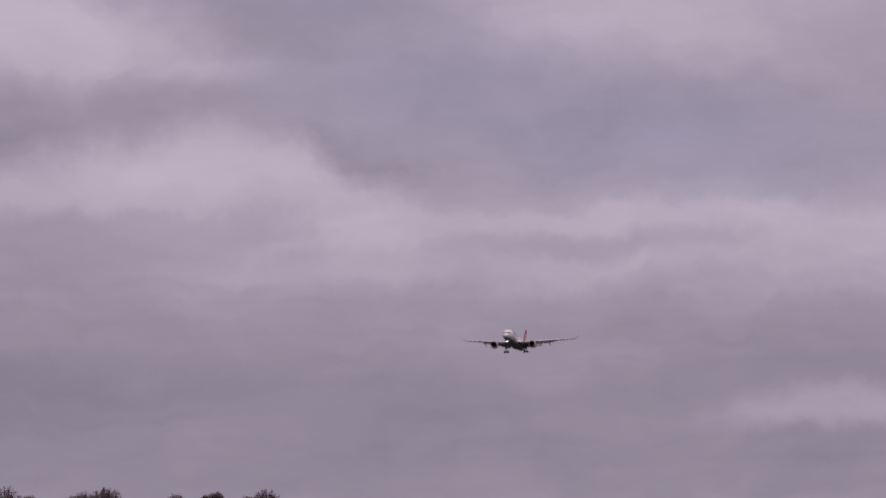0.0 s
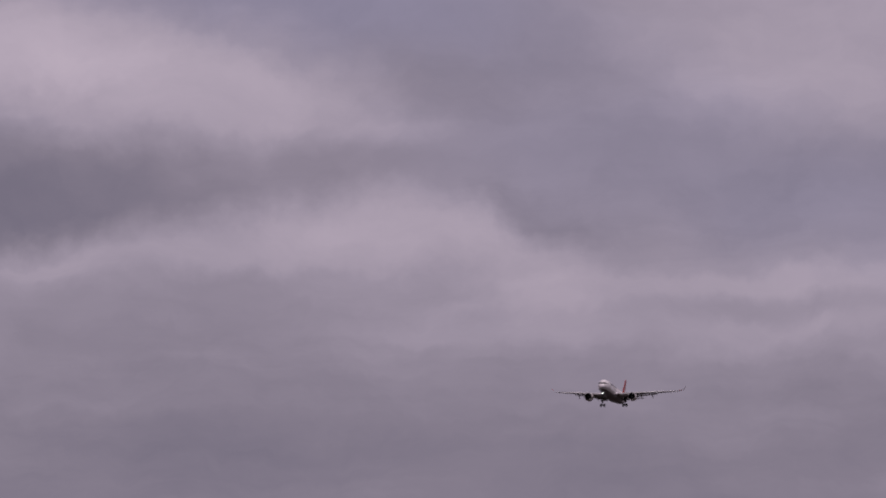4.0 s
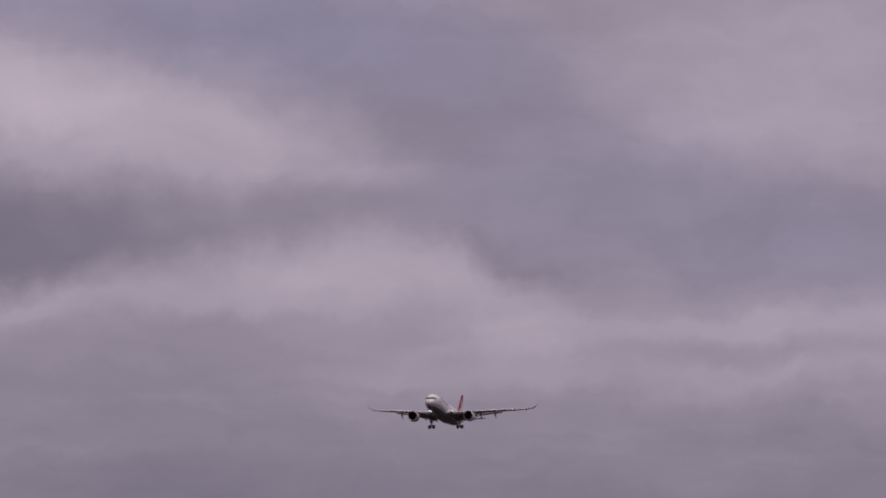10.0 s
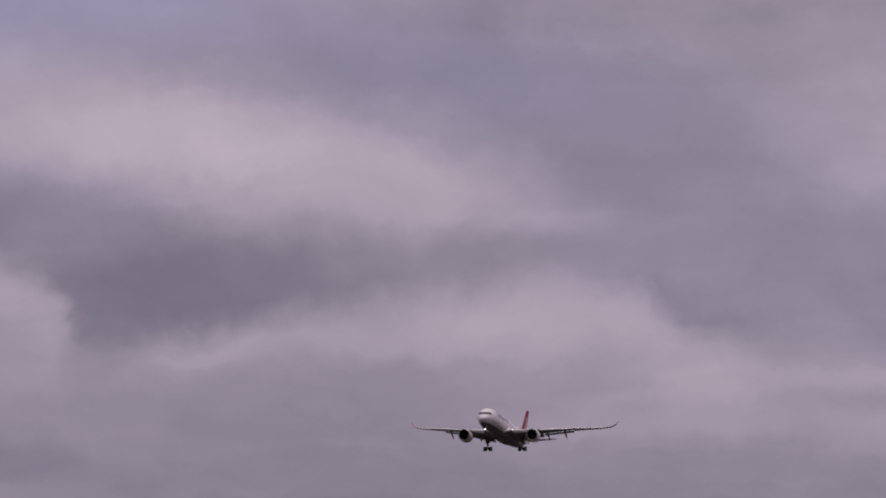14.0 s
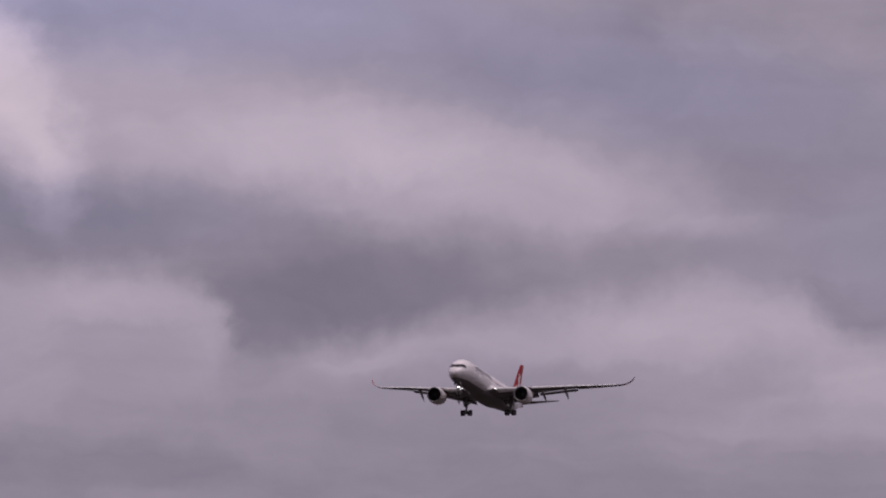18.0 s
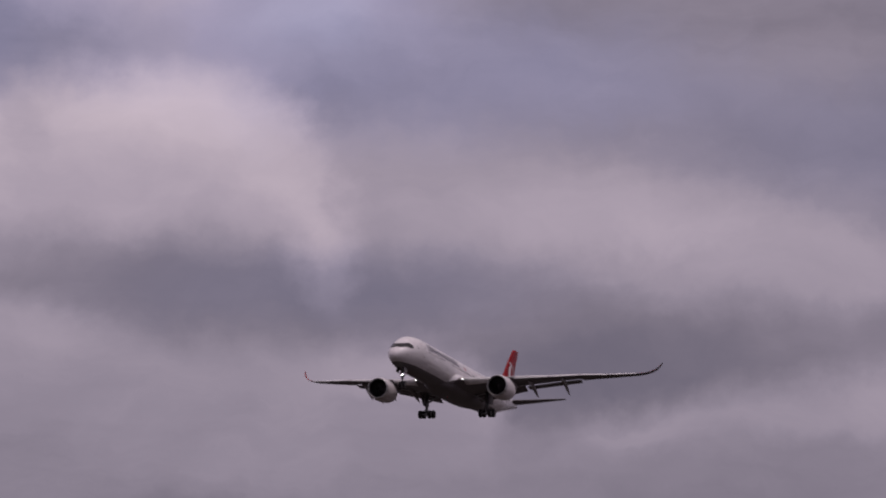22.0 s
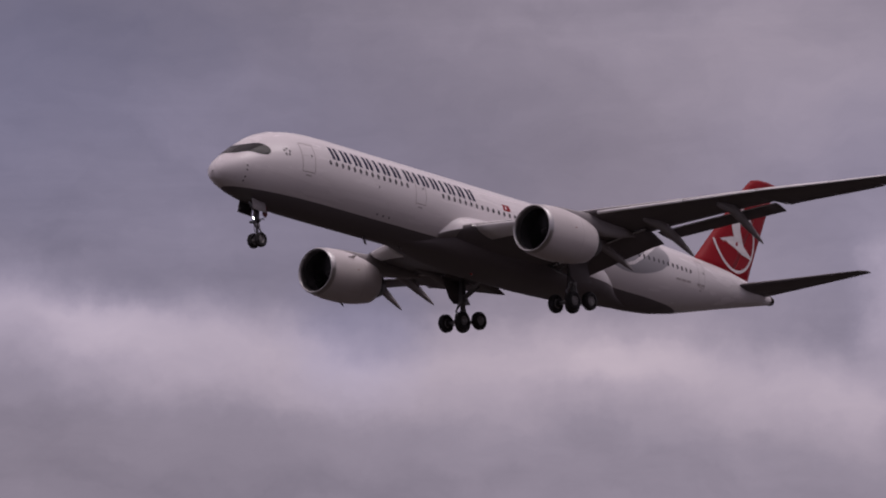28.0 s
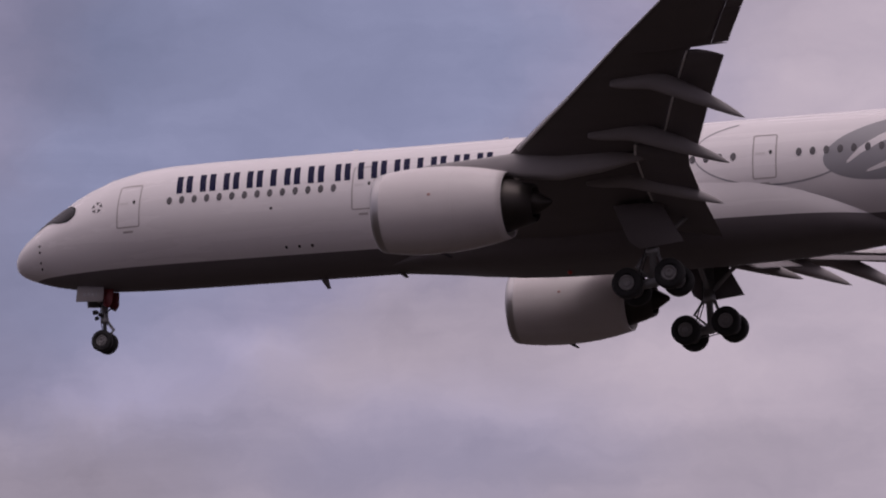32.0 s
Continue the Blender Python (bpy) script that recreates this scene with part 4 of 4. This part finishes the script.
# engines
ENG_Y, ENG_Z, ENG_S = 10.45, -2.80, 22.2
for side in (1, -1):
    engine = new("engine")
    engine.parent = plane
    tagged(engine, "large white turbofan engine with metal inlet lip")
    c = (-ENG_S, side * ENG_Y, ENG_Z)
    part("nacelle", spin([(-0.42, 1.80), (-0.8, 1.86), (-1.5, 1.925), (-2.3, 1.95), (-3.2, 1.93), (-4.2, 1.84), (-5.0, 1.71), (-5.6, 1.58), (-6.0, 1.48), (-5.98, 1.42), (-5.2, 1.44)], 48, c), NACELLE, engine)
    part("inlet_lip", spin([(-0.42, 1.80), (-0.22, 1.77), (-0.08, 1.73), (0.0, 1.675), (-0.05, 1.61), (-0.22, 1.56), (-0.6, 1.53)], 48, c), METAL, engine, "bare metal ring of the inlet")
    for at, r in ((-1.25, 1.8985), (-3.75, 1.8875)):
        part("cowl_seam", spin([(at, r - 0.004), (at - 0.01, r + 0.006), (at - 0.022, r + 0.006), (at - 0.03, r - 0.004)], 48, c), SEAM, engine)
    for k in (0, 1):
        q = radians(8)
        b0, b1 = c[0] - 2.25 - 0.5 * k, c[0] - 2.40 - 0.5 * k
        part("cowl_mark", slab([(b0, c[1] + 1.945 * math.cos(q), c[2] + 1.945 * math.sin(q) - 0.05), (b1, c[1] + 1.945 * math.cos(q), c[2] + 1.945 * math.sin(q) - 0.05), (b1, c[1] + 1.94 * math.cos(q) - 0.02, c[2] + 1.945 * math.sin(q) + 0.06), (b0, c[1] + 1.94 * math.cos(q) - 0.02, c[2] + 1.945 * math.sin(q) + 0.06)], 0.02), COWLMARK, engine)
    # Duct and fan disc near black: the inlet's inner shade as colour.
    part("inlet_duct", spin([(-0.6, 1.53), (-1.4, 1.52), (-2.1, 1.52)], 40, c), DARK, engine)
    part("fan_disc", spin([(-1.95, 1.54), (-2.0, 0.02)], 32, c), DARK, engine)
    blade = None
    for k in range(22):
        if blade is None:
            bl, ring = bmesh.new(), []
            for r, w, tw in ((0.35, 0.10, 0.12), (0.95, 0.16, 0.22), (1.50, 0.19, 0.10)):
                o = Vector(c) + Vector((0, r, 0))
                ring.append((bl.verts.new(o + Vector((-1.62, 0, w))), bl.verts.new(o + Vector((-1.62 - tw, 0, -w)))))
            for p, q in zip(ring, ring[1:]):
                bl.faces.new((p[0], p[1], q[1], q[0]))
            blade = part("fan_blade", bl, FAN, engine)
        else:
            again(blade, Matrix.Translation(c) @ Matrix.Rotation(2 * math.pi * k / 22, 4, "X") @ Matrix.Translation(-Vector(c)), engine)
    part("spinner", spin([(-1.15, 0.01), (-1.25, 0.12), (-1.45, 0.25), (-1.75, 0.40)], 20, c), DARK, engine)
    part("core_cowl", spin([(-5.0, 1.30), (-5.9, 1.20), (-6.6, 1.02), (-7.2, 0.82), (-7.18, 0.76), (-6.6, 0.76)], 32, c), DARKMETAL, engine, "dark metal core exhaust")
    part("exhaust_plug", spin([(-6.6, 0.60), (-7.3, 0.48), (-7.9, 0.12), (-7.95, 0.02)], 20, c), DARKMETAL, engine)
    part("strake", slab([(-ENG_S - 1.9, side * (ENG_Y - 1.52), ENG_Z + 1.16), (-ENG_S - 2.7, side * (ENG_Y - 1.54), ENG_Z + 1.18), (-ENG_S - 2.7, side * (ENG_Y - 1.76), ENG_Z + 1.38), (-ENG_S - 2.4, side * (ENG_Y - 1.70), ENG_Z + 1.33)], 0.04), WHITE, engine)
    part("drain_mast", slab([(-ENG_S - 2.8, side * ENG_Y, ENG_Z - 1.98), (-ENG_S - 3.1, side * ENG_Y, ENG_Z - 1.98), (-ENG_S - 3.35, side * ENG_Y, ENG_Z - 2.2), (-ENG_S - 3.2, side * ENG_Y, ENG_Z - 2.2)], 0.06), DARK, engine)
    # pylon between engine and wing
    rings = []
    for s, lo, hi, w in ((23.4, -1.05, -0.93, 0.03), (24.4, -1.1, -0.74, 0.16), (25.4, -1.15, -0.67, 0.28), (27.0, -1.3, -0.60, 0.38), (28.8, -1.65, -0.45, 0.40), (30.5, -1.85, -0.5, 0.38), (32.5, -1.6, -0.7, 0.30), (34.6, -1.15, -0.95, 0.06)):
        ring = []
        for k in range(12):
            a = 2 * math.pi * k / 12
            ca, sn = math.cos(a), math.sin(a)
            ring.append(Vector((-s, side * ENG_Y + w * math.copysign(abs(ca) ** 0.6, ca), (lo + hi) / 2 + (hi - lo) / 2 * math.copysign(abs(sn) ** 0.6, sn))))
        rings.append(ring)
    part("pylon", loft(rings), PYLON, engine, "pale engine pylon")

# fin and tailplane
def fin_section(z, le, te, thick, shape=FOIL):
    c = te - le
    return [Vector((-(le + u * c), v * thick / 0.13 * c * 1.15, z)) for u, v in shape]


FIN = [(2.1, 54.0, 62.95), (3.0, 55.85, 63.3), (5.0, 57.75, 64.2), (8.0, 60.6, 65.6), (10.25, 62.9, 66.7), (10.80, 63.6, 66.95), (11.0, 64.4, 67.05)]
part("fin", loft([fin_section(z, le, te, 0.10, slice_foil(0.0, 0.68)) for z, le, te in FIN]), RED, plane, "red tail fin")
part("rudder", loft([fin_section(z, le, te, 0.10, slice_foil(0.6815, 1.0)) for z, le, te in FIN]), RED, plane, "red rudder behind the fin")


def on_fin(points_a, points_b, name, mat):
    """A painted band on both faces of the fin between two lines of (station, height)."""
    for side in (1, -1):
        bm = bmesh.new()
        def put(s, z):
            le, te = table([(a, b, c) for a, b, c in FIN], z, 1), table([(a, b, c) for a, b, c in FIN], z, 2)
            u = min(0.98, max(0.02, (s - le) / (te - le)))
            t = 0
            for (u1, v1), (u2, v2) in zip(FOIL[:11], FOIL[1:11]):
                if u2 <= u <= u1:
                    t = v1 + (v2 - v1) * (u1 - u) / (u1 - u2)
            return bm.verts.new((-s, side * (t * 0.10 / 0.13 * (te - le) * 1.15 + 0.03), z))
        a, b = [put(*p) for p in points_a], [put(*p) for p in points_b]
        for i in range(len(a) - 1):
            quad = (a[i], a[i + 1], b[i + 1], b[i])
            if all(table(FIN, v.co.z, 1) + 0.04 < -v.co.x < table(FIN, v.co.z, 2) - 0.04 for v in quad):
                bm.faces.new(quad)
        part(name, bm, mat, plane, "plain white shape painted on the red fin")


def oval_line(cs, cz, rs, rz, lean, n=72):
    out = []
    for i in range(n + 1):
        a = 2 * math.pi * i / n
        u, v = rs * math.cos(a), rz * math.sin(a)
        out.append((cs + u + lean * v, cz + v))
    return out


on_fin(oval_line(60.80, 5.38, 2.95, 2.92, 0.0), oval_line(60.80, 5.38, 2.72, 2.68, 0.0), "fin_ring", WHITE)
on_fin([(58.8, 5.00), (60.4, 5.42), (61.8, 5.00), (63.2, 4.20)], [(58.8, 4.92), (60.3, 4.60), (61.7, 4.15), (63.2, 4.00)], "fin_swoosh", WHITE)
on_fin([(60.6, 5.24), (60.35, 6.24), (60.75, 7.24), (62.15, 7.95)], [(62.0, 4.75), (61.5, 6.05), (61.55, 7.15), (62.15, 7.87)], "fin_wing_shape", WHITE)
for side in (1, -1):
    rings = []
    for y, z, le, te in ((0.5, 1.05, 59.2, 64.7), (1.4, 1.18, 59.9, 64.95), (4.0, 1.56, 62.0, 65.75), (7.0, 2.02, 64.3, 66.7), (8.8, 2.30, 65.75, 67.25), (9.15, 2.36, 66.4, 67.35)):
        rings.append((foil(y, z, le, te, 0.10, -1.0, side, 0.0, slice_foil(0.0, 0.70)), foil(y, z, le, te, 0.10, -1.0, side, 0.0, slice_foil(0.712, 1.0))))
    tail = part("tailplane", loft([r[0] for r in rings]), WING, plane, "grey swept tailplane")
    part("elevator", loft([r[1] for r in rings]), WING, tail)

# landing gear
def wheel(s, y, z, r, w, parent):
    hub = new("wheel")
    hub.parent = parent
    hub.location = (-s, y, z)
    h = w / 2
    part("tyre", spin([(-h * 0.55, r * 0.52), (-h * 0.9, r * 0.62), (-h, r * 0.78), (-h * 0.86, r * 0.93), (-h * 0.5, r), (h * 0.5, r), (h * 0.86, r * 0.93), (h, r * 0.78), (h * 0.9, r * 0.62), (h * 0.55, r * 0.52)], 28, axis="Y"), RUBBER, hub)
    part("rim", spin([(-h * 0.60, 0.02), (-h * 0.55, r * 0.14), (-h * 0.82, r * 0.17), (-h * 0.80, r * 0.24), (-h * 0.45, r * 0.28), (-h * 0.42, r * 0.38), (-h * 0.86, r * 0.42), (-h * 0.88, r * 0.47), (-h * 0.6, r * 0.52), (h * 0.6, r * 0.52),
                      (h * 0.88, r * 0.47), (h * 0.86, r * 0.42), (h * 0.42, r * 0.38), (h * 0.45, r * 0.28), (h * 0.80, r * 0.24), (h * 0.82, r * 0.17), (h * 0.55, r * 0.14), (h * 0.60, 0.02)], 24, axis="Y"), RIM, hub, "light grey metal rim")
    return hub


for side in (1, -1):
    gear = new("main_landing_gear")
    gear.parent = plane
    tagged(gear, "lowered main landing gear with a four-wheel truck")
    y = side * 5.35
    part("leg", tube([(-33.3, y, -1.7), (-33.35, y, -3.95), (-33.352, y, -3.98), (-33.36, y, -4.30), (-33.362, y, -4.32), (-33.42, y, -5.5)], [0.27, 0.27, 0.32, 0.32, 0.17, 0.17], 16), STEEL, gear)
    part("truck_beam", tube([(-32.20, y, -5.78), (-32.6, y, -5.71), (-33.42, y, -5.58), (-34.25, y, -5.44), (-34.65, y, -5.37)], [0.13, 0.17, 0.24, 0.17, 0.13], 12), STEEL, gear)
    for s, z in ((32.40, -5.74), (34.36, -5.42)):
        part("axle", tube([(-s, y - 0.9, z), (-s, y + 0.9, z)], 0.10, 10), STEEL, gear)
        for off in (-0.52, 0.52):
            part("brake_unit", spin([(-0.12, 0.12), (-0.12, 0.30), (0.12, 0.30), (0.12, 0.12)], 16, (-s, y + off, z), "Y"), DARK, gear)
        part("brake_rod", tube([(-s, y + side * 0.2, z - 0.22), (-33.42, y + side * 0.2, -5.86)], 0.03, 6), STEEL, gear)
    part("side_brace", tube([(-33.35, y, -3.75), (-33.3, y - side * 1.3, -3.0), (-33.3, y - side * 2.5, -2.2)], [0.11, 0.13, 0.12], 10), STEEL, gear)
    part("lock_stay", tube([(-33.33, y - side * 0.15, -2.5), (-33.3, y - side * 1.3, -3.0)], 0.06, 8), STEEL, gear)
    part("drag_brace", tube([(-33.38, y, -3.9), (-35.2, y - side * 0.5, -2.3)], 0.11, 10), STEEL, gear)
    part("torque_link", tube([(-33.12, y, -4.15), (-32.62, y, -4.85), (-33.25, y, -5.42)], 0.075, 8), STEEL, gear)
    part("pitch_trimmer", tube([(-33.60, y + side * 0.05, -4.2), (-34.05, y + side * 0.05, -5.35)], [0.085, 0.05], 8), STEEL, gear)
    for off in (-0.2, 0.24):
        part("hydraulic_line", tube([(-33.1, y + off, -2.4), (-33.10, y + off * 1.2, -4.1), (-32.85, y + off, -4.9), (-32.7, y + off, -5.5)], 0.03, 6), DARK, gear)
    part("gear_door", slab([(-31.75, y + side * 0.75, -2.1), (-33.95, y + side * 0.75, -2.1), (-34.95, y + side * 0.55, -3.9), (-32.95, y + side * 0.50, -4.15), (-32.45, y + side * 0.55, -3.8)], 0.06), WING, gear, "grey leg door")
    part("upper_gear_door", slab([(-31.9, y + side * 0.2, -1.95), (-34.3, y + side * 0.2, -1.95), (-34.3, y + side * 0.74, -2.25), (-31.9, y + side * 0.74, -2.25)], 0.05), WING, gear)
    for s, z in ((32.40, -5.74), (34.36, -5.42)):
        for off in (-0.82, 0.82):
            wheel(s, y + off, z, 0.70, 0.53, plane)

gear = new("nose_landing_gear")
gear.parent = plane
tagged(gear, "lowered nose landing gear with two wheels")
part("leg", tube([(-4.58, 0, -2.7), (-4.61, 0, -4.25), (-4.615, 0, -4.27), (-4.62, 0, -4.5), (-4.622, 0, -4.52), (-4.65, 0, -5.4)], [0.17, 0.17, 0.20, 0.20, 0.095, 0.095], 16), STEEL, gear)
part("axle", tube([(-4.65, -0.42, -5.45), (-4.65, 0.42, -5.45)], 0.07, 10), STEEL, gear)
part("drag_brace", tube([(-4.58, 0, -3.7), (-3.7, 0, -2.75)], 0.08, 10), STEEL, gear)
part("torque_link", tube([(-4.76, 0, -4.40), (-5.12, 0, -4.86), (-4.77, 0, -5.30)], 0.05, 8), STEEL, gear)
part("torque_link", tube([(-4.72, 0, -4.50), (-5.06, 0, -4.88), (-4.73, 0, -5.24)], 0.035, 8), STEEL, gear)
for side in (1, -1):
    part("steering_jack", tube([(-4.52, side * 0.10, -4.16), (-4.50, side * 0.34, -4.12), (-4.50, side * 0.42, -4.10)], [0.11, 0.10, 0.04], 10), DARK, gear)
    part("hydraulic_line", tube([(-4.50, side * 0.16, -3.3), (-4.46, side * 0.20, -4.0), (-4.52, side * 0.16, -4.6), (-4.60, side * 0.12, -5.2)], 0.022, 6), DARK, gear)
part("tow_arm", tube([(-4.70, 0.10, -4.02), (-5.0, 0.16, -3.84), (-5.16, 0.18, -3.90)], [0.035, 0.035, 0.05], 8), DARK, gear)
part("light_bracket", tube([(-4.58, 0, -4.02), (-4.30, 0, -4.02), (-4.22, 0, -4.18)], 0.05, 8), STEEL, gear)
part("taxi_light", spin([(0.0, 0.004), (0.0, 0.09)], 14, (-4.12, 0.14, -3.98)), LAMP, gear, "lit landing light on the nose gear")
part("light_housing", spin([(0.05, 0.095), (0.05, 0.115), (-0.12, 0.11), (-0.22, 0.04), (-0.22, 0.002)], 14, (-4.12, 0.14, -3.98)), DARK, gear)
part("turn_off_light", spin([(0.0, 0.004), (0.0, 0.07)], 12, (-4.10, -0.14, -4.22)), RIM, gear, "unlit lamp on the nose gear")
part("light_housing", spin([(0.04, 0.075), (0.04, 0.092), (-0.10, 0.088), (-0.18, 0.03), (-0.18, 0.002)], 12, (-4.10, -0.14, -4.22)), DARK, gear)
for side in (1, -1):
    door = part("gear_door", slab([(-3.40, side * 0.58, -2.72), (-4.78, side * 0.58, -2.80), (-4.80, side * 0.74, -3.60), (-3.40, side * 0.74, -3.52)], 0.05), FAIR, gear, "light grey nose gear door")
    # A dark sheet stands in for the shade on the door's inside.
    part("door_lining", slab([(-3.46, side * 0.54, -2.80), (-4.72, side * 0.54, -2.86), (-4.74, side * 0.695, -3.56), (-3.46, side * 0.695, -3.48)], 0.03), DARK, door, "inner face of the door, darkened for its shade")
    part("aft_gear_door", slab([(-4.66, side * 0.36, -2.9), (-5.20, side * 0.36, -2.95), (-5.16, side * 0.46, -3.62), (-4.98, side * 0.46, -3.86), (-4.70, side * 0.46, -3.72)], 0.05), DULLRED, gear, "dull red inner face of a small gear door")
    for k in range(4):
        part("mark_bar", slab([(-3.75 - 0.2 * k, side * 0.665, -3.1), (-3.87 - 0.2 * k, side * 0.665, -3.1), (-3.87 - 0.2 * k, side * 0.71, -3.3), (-3.75 - 0.2 * k, side * 0.71, -3.3)], 0.03), STEEL, gear)
    wheel(4.65, side * 0.34, -5.45, 0.53, 0.36, plane)
part("beacon", spin([(-0.16, 0.02), (-0.12, 0.10), (0.0, 0.12)], 14, (-28.0, 0, -3.54), "Z"), BEACON, plane, "red beacon lens under the belly")


# ------------------------------------------------------------------ the ground and the tree line
bm = bmesh.new()
rings = [[(r * math.cos(2 * math.pi * i / 64), r * math.sin(2 * math.pi * i / 64), 0.0) for i in range(64)] for r in (1.0, 20, 100, 300, 900, 2500, 4900)]
vs = [[bm.verts.new(p) for p in ring] for ring in rings]
bm.faces.new(vs[0])
for a, b in zip(vs, vs[1:]):
    for i in range(64):
        j = (i + 1) % 64
        bm.faces.new((a[i], a[j], b[j], b[i]))
ground = part("ground", bm, GRASS, None)
tagged(ground, "flat ground of short dull winter grass", "ground", kind="structure")


def bare_tree(az, dist, height, lobe, seed):
    """A leafless tree: trunk, limbs, and a crown of rounded clumps of fine twigs; lobe is the top clump's radius."""
    rng = random.Random(seed)
    tree = new("tree")
    a = radians(az + drift(0.0))
    tree.location = (dist * math.cos(a), dist * math.sin(a), 0)
    tagged(tree, "bare winter tree with a rounded crown of fine twigs", "tree", "trees along the field edge")
    part("trunk", tube([(0, 0, -0.2), (0.05, 0, height * 0.15), (-0.05, 0.08, height * 0.40)], [height * 0.026, height * 0.019, height * 0.013], 10), BARK, tree)
    verts, faces = [], []

    def bar(p, q, r0, r1):
        d = (q - p).normalized()
        u = d.orthogonal().normalized()
        w = d.cross(u)
        k = len(verts)
        for o, r in ((p, r0), (q, r1)):
            for t in range(3):
                g = 2.0944 * t
                verts.append(o + (u * math.cos(g) + w * math.sin(g)) * r)
        for t in range(3):
            faces.append((k + t, k + (t + 1) % 3, k + 3 + (t + 1) % 3, k + 3 + t))

    def clump(c, r, count):
        """Branchlets fan up and out from the clump's foot, each with finer twigs."""
        foot = c - Vector((0, 0, 0.75 * r))
        for n in range(count):
            d = Vector((rng.gauss(0, 1), rng.gauss(0, 1), rng.gauss(0.35, 0.8))).normalized()
            tip = c + d * r * rng.uniform(0.62, 0.90)
            mid = foot.lerp(tip, rng.uniform(0.4, 0.6)) + Vector((rng.gauss(0, 0.06), rng.gauss(0, 0.06), rng.gauss(0, 0.06))) * r
            bar(foot, mid, 0.040, 0.026)
            bar(mid, tip, 0.026, 0.012)
            for k in range(8):
                p = mid.lerp(tip, rng.uniform(0.2, 1.0))
                e = (d + Vector((rng.gauss(0, 0.6), rng.gauss(0, 0.6), rng.gauss(0.25, 0.5)))).normalized()
                bar(p, p + e * rng.uniform(0.06, 0.15) * min(r, 1.3), 0.015, 0.009)

    lobes = [(Vector((0, 0, height - lobe)), lobe)]
    for n in range(7):
        g = 6.283 * n / 7 + rng.uniform(-0.3, 0.3)
        reach = rng.uniform(1.3, 2.9)
        lobes.append((Vector((math.cos(g) * reach, math.sin(g) * reach, height - lobe * 2 - rng.uniform(0.7, 3.5))), rng.uniform(1.2, 1.8)))
    for c, r in lobes:
        base = Vector((0, 0, height * rng.uniform(0.30, 0.39)))
        foot = c - Vector((0, 0, 0.75 * r))
        bend = base.lerp(foot, 0.5) + Vector((foot.x * 0.2, foot.y * 0.2, -0.3))
        part("limb", tube([base, bend, foot], [height * 0.010, height * 0.007, height * 0.003], 7), BARK, tree)
        clump(c, r, int(230 + 120 * r) if (c, r) == lobes[0] else int(90 + 40 * r))
    me = bpy.data.meshes.new("crown")
    me.from_pydata(verts, [], faces)
    me.materials.append(TWIG)
    crown = new("crown", me)
    crown.parent = tree
    return tree


bare_tree(193.78, 235, 17.51, 1.70, 31)
bare_tree(193.41, 250, 17.84, 0.70, 32)
bare_tree(192.33, 240, 17.67, 1.25, 33)
bare_tree(192.61, 246, 17.78, 1.00, 34)
bare_tree(192.78, 238, 17.02, 0.70, 35)
bare_tree(191.33, 262, 18.56, 0.75, 36)
bare_tree(190.75, 250, 17.89, 0.65, 37)
bare_tree(190.88, 256, 18.07, 0.50, 38)
bare_tree(190.05, 250, 18.08, 1.40, 39)
bare_tree(190.31, 244, 17.22, 0.60, 40)


# ------------------------------------------------------------------ the flight
def motions():
    rows = []
    for t in [float(i) for i in range(19)] + [20.0, 22.0, 24.0, 26.0, 28.0, 29.0, 30.0, 31.0, 32.0]:
        d = t - 30.0
        x = -59.632 + 68.2632 * d - 0.00454 * d * d
        y = -178.963 + 2.4383 * d + 0.01076 * d * d
        z = 61.347 - 5.0781 * d + 0.00856 * d * d
        nose_up = 1.280 - 0.0399 * d
        lean = -0.808 + 0.0065 * d + {28.0: 0.00, 29.0: -0.05, 30.0: -0.05, 31.0: -1.20, 32.0: -0.29}.get(t, 0.0)
        heading = 0.1113 * d
        rows.append((t, pose(0, 0, 0, 0, 0, drift(t)) @ pose(x, y, z, lean, -nose_up, heading)))
    walk(plane, rows)


motions()
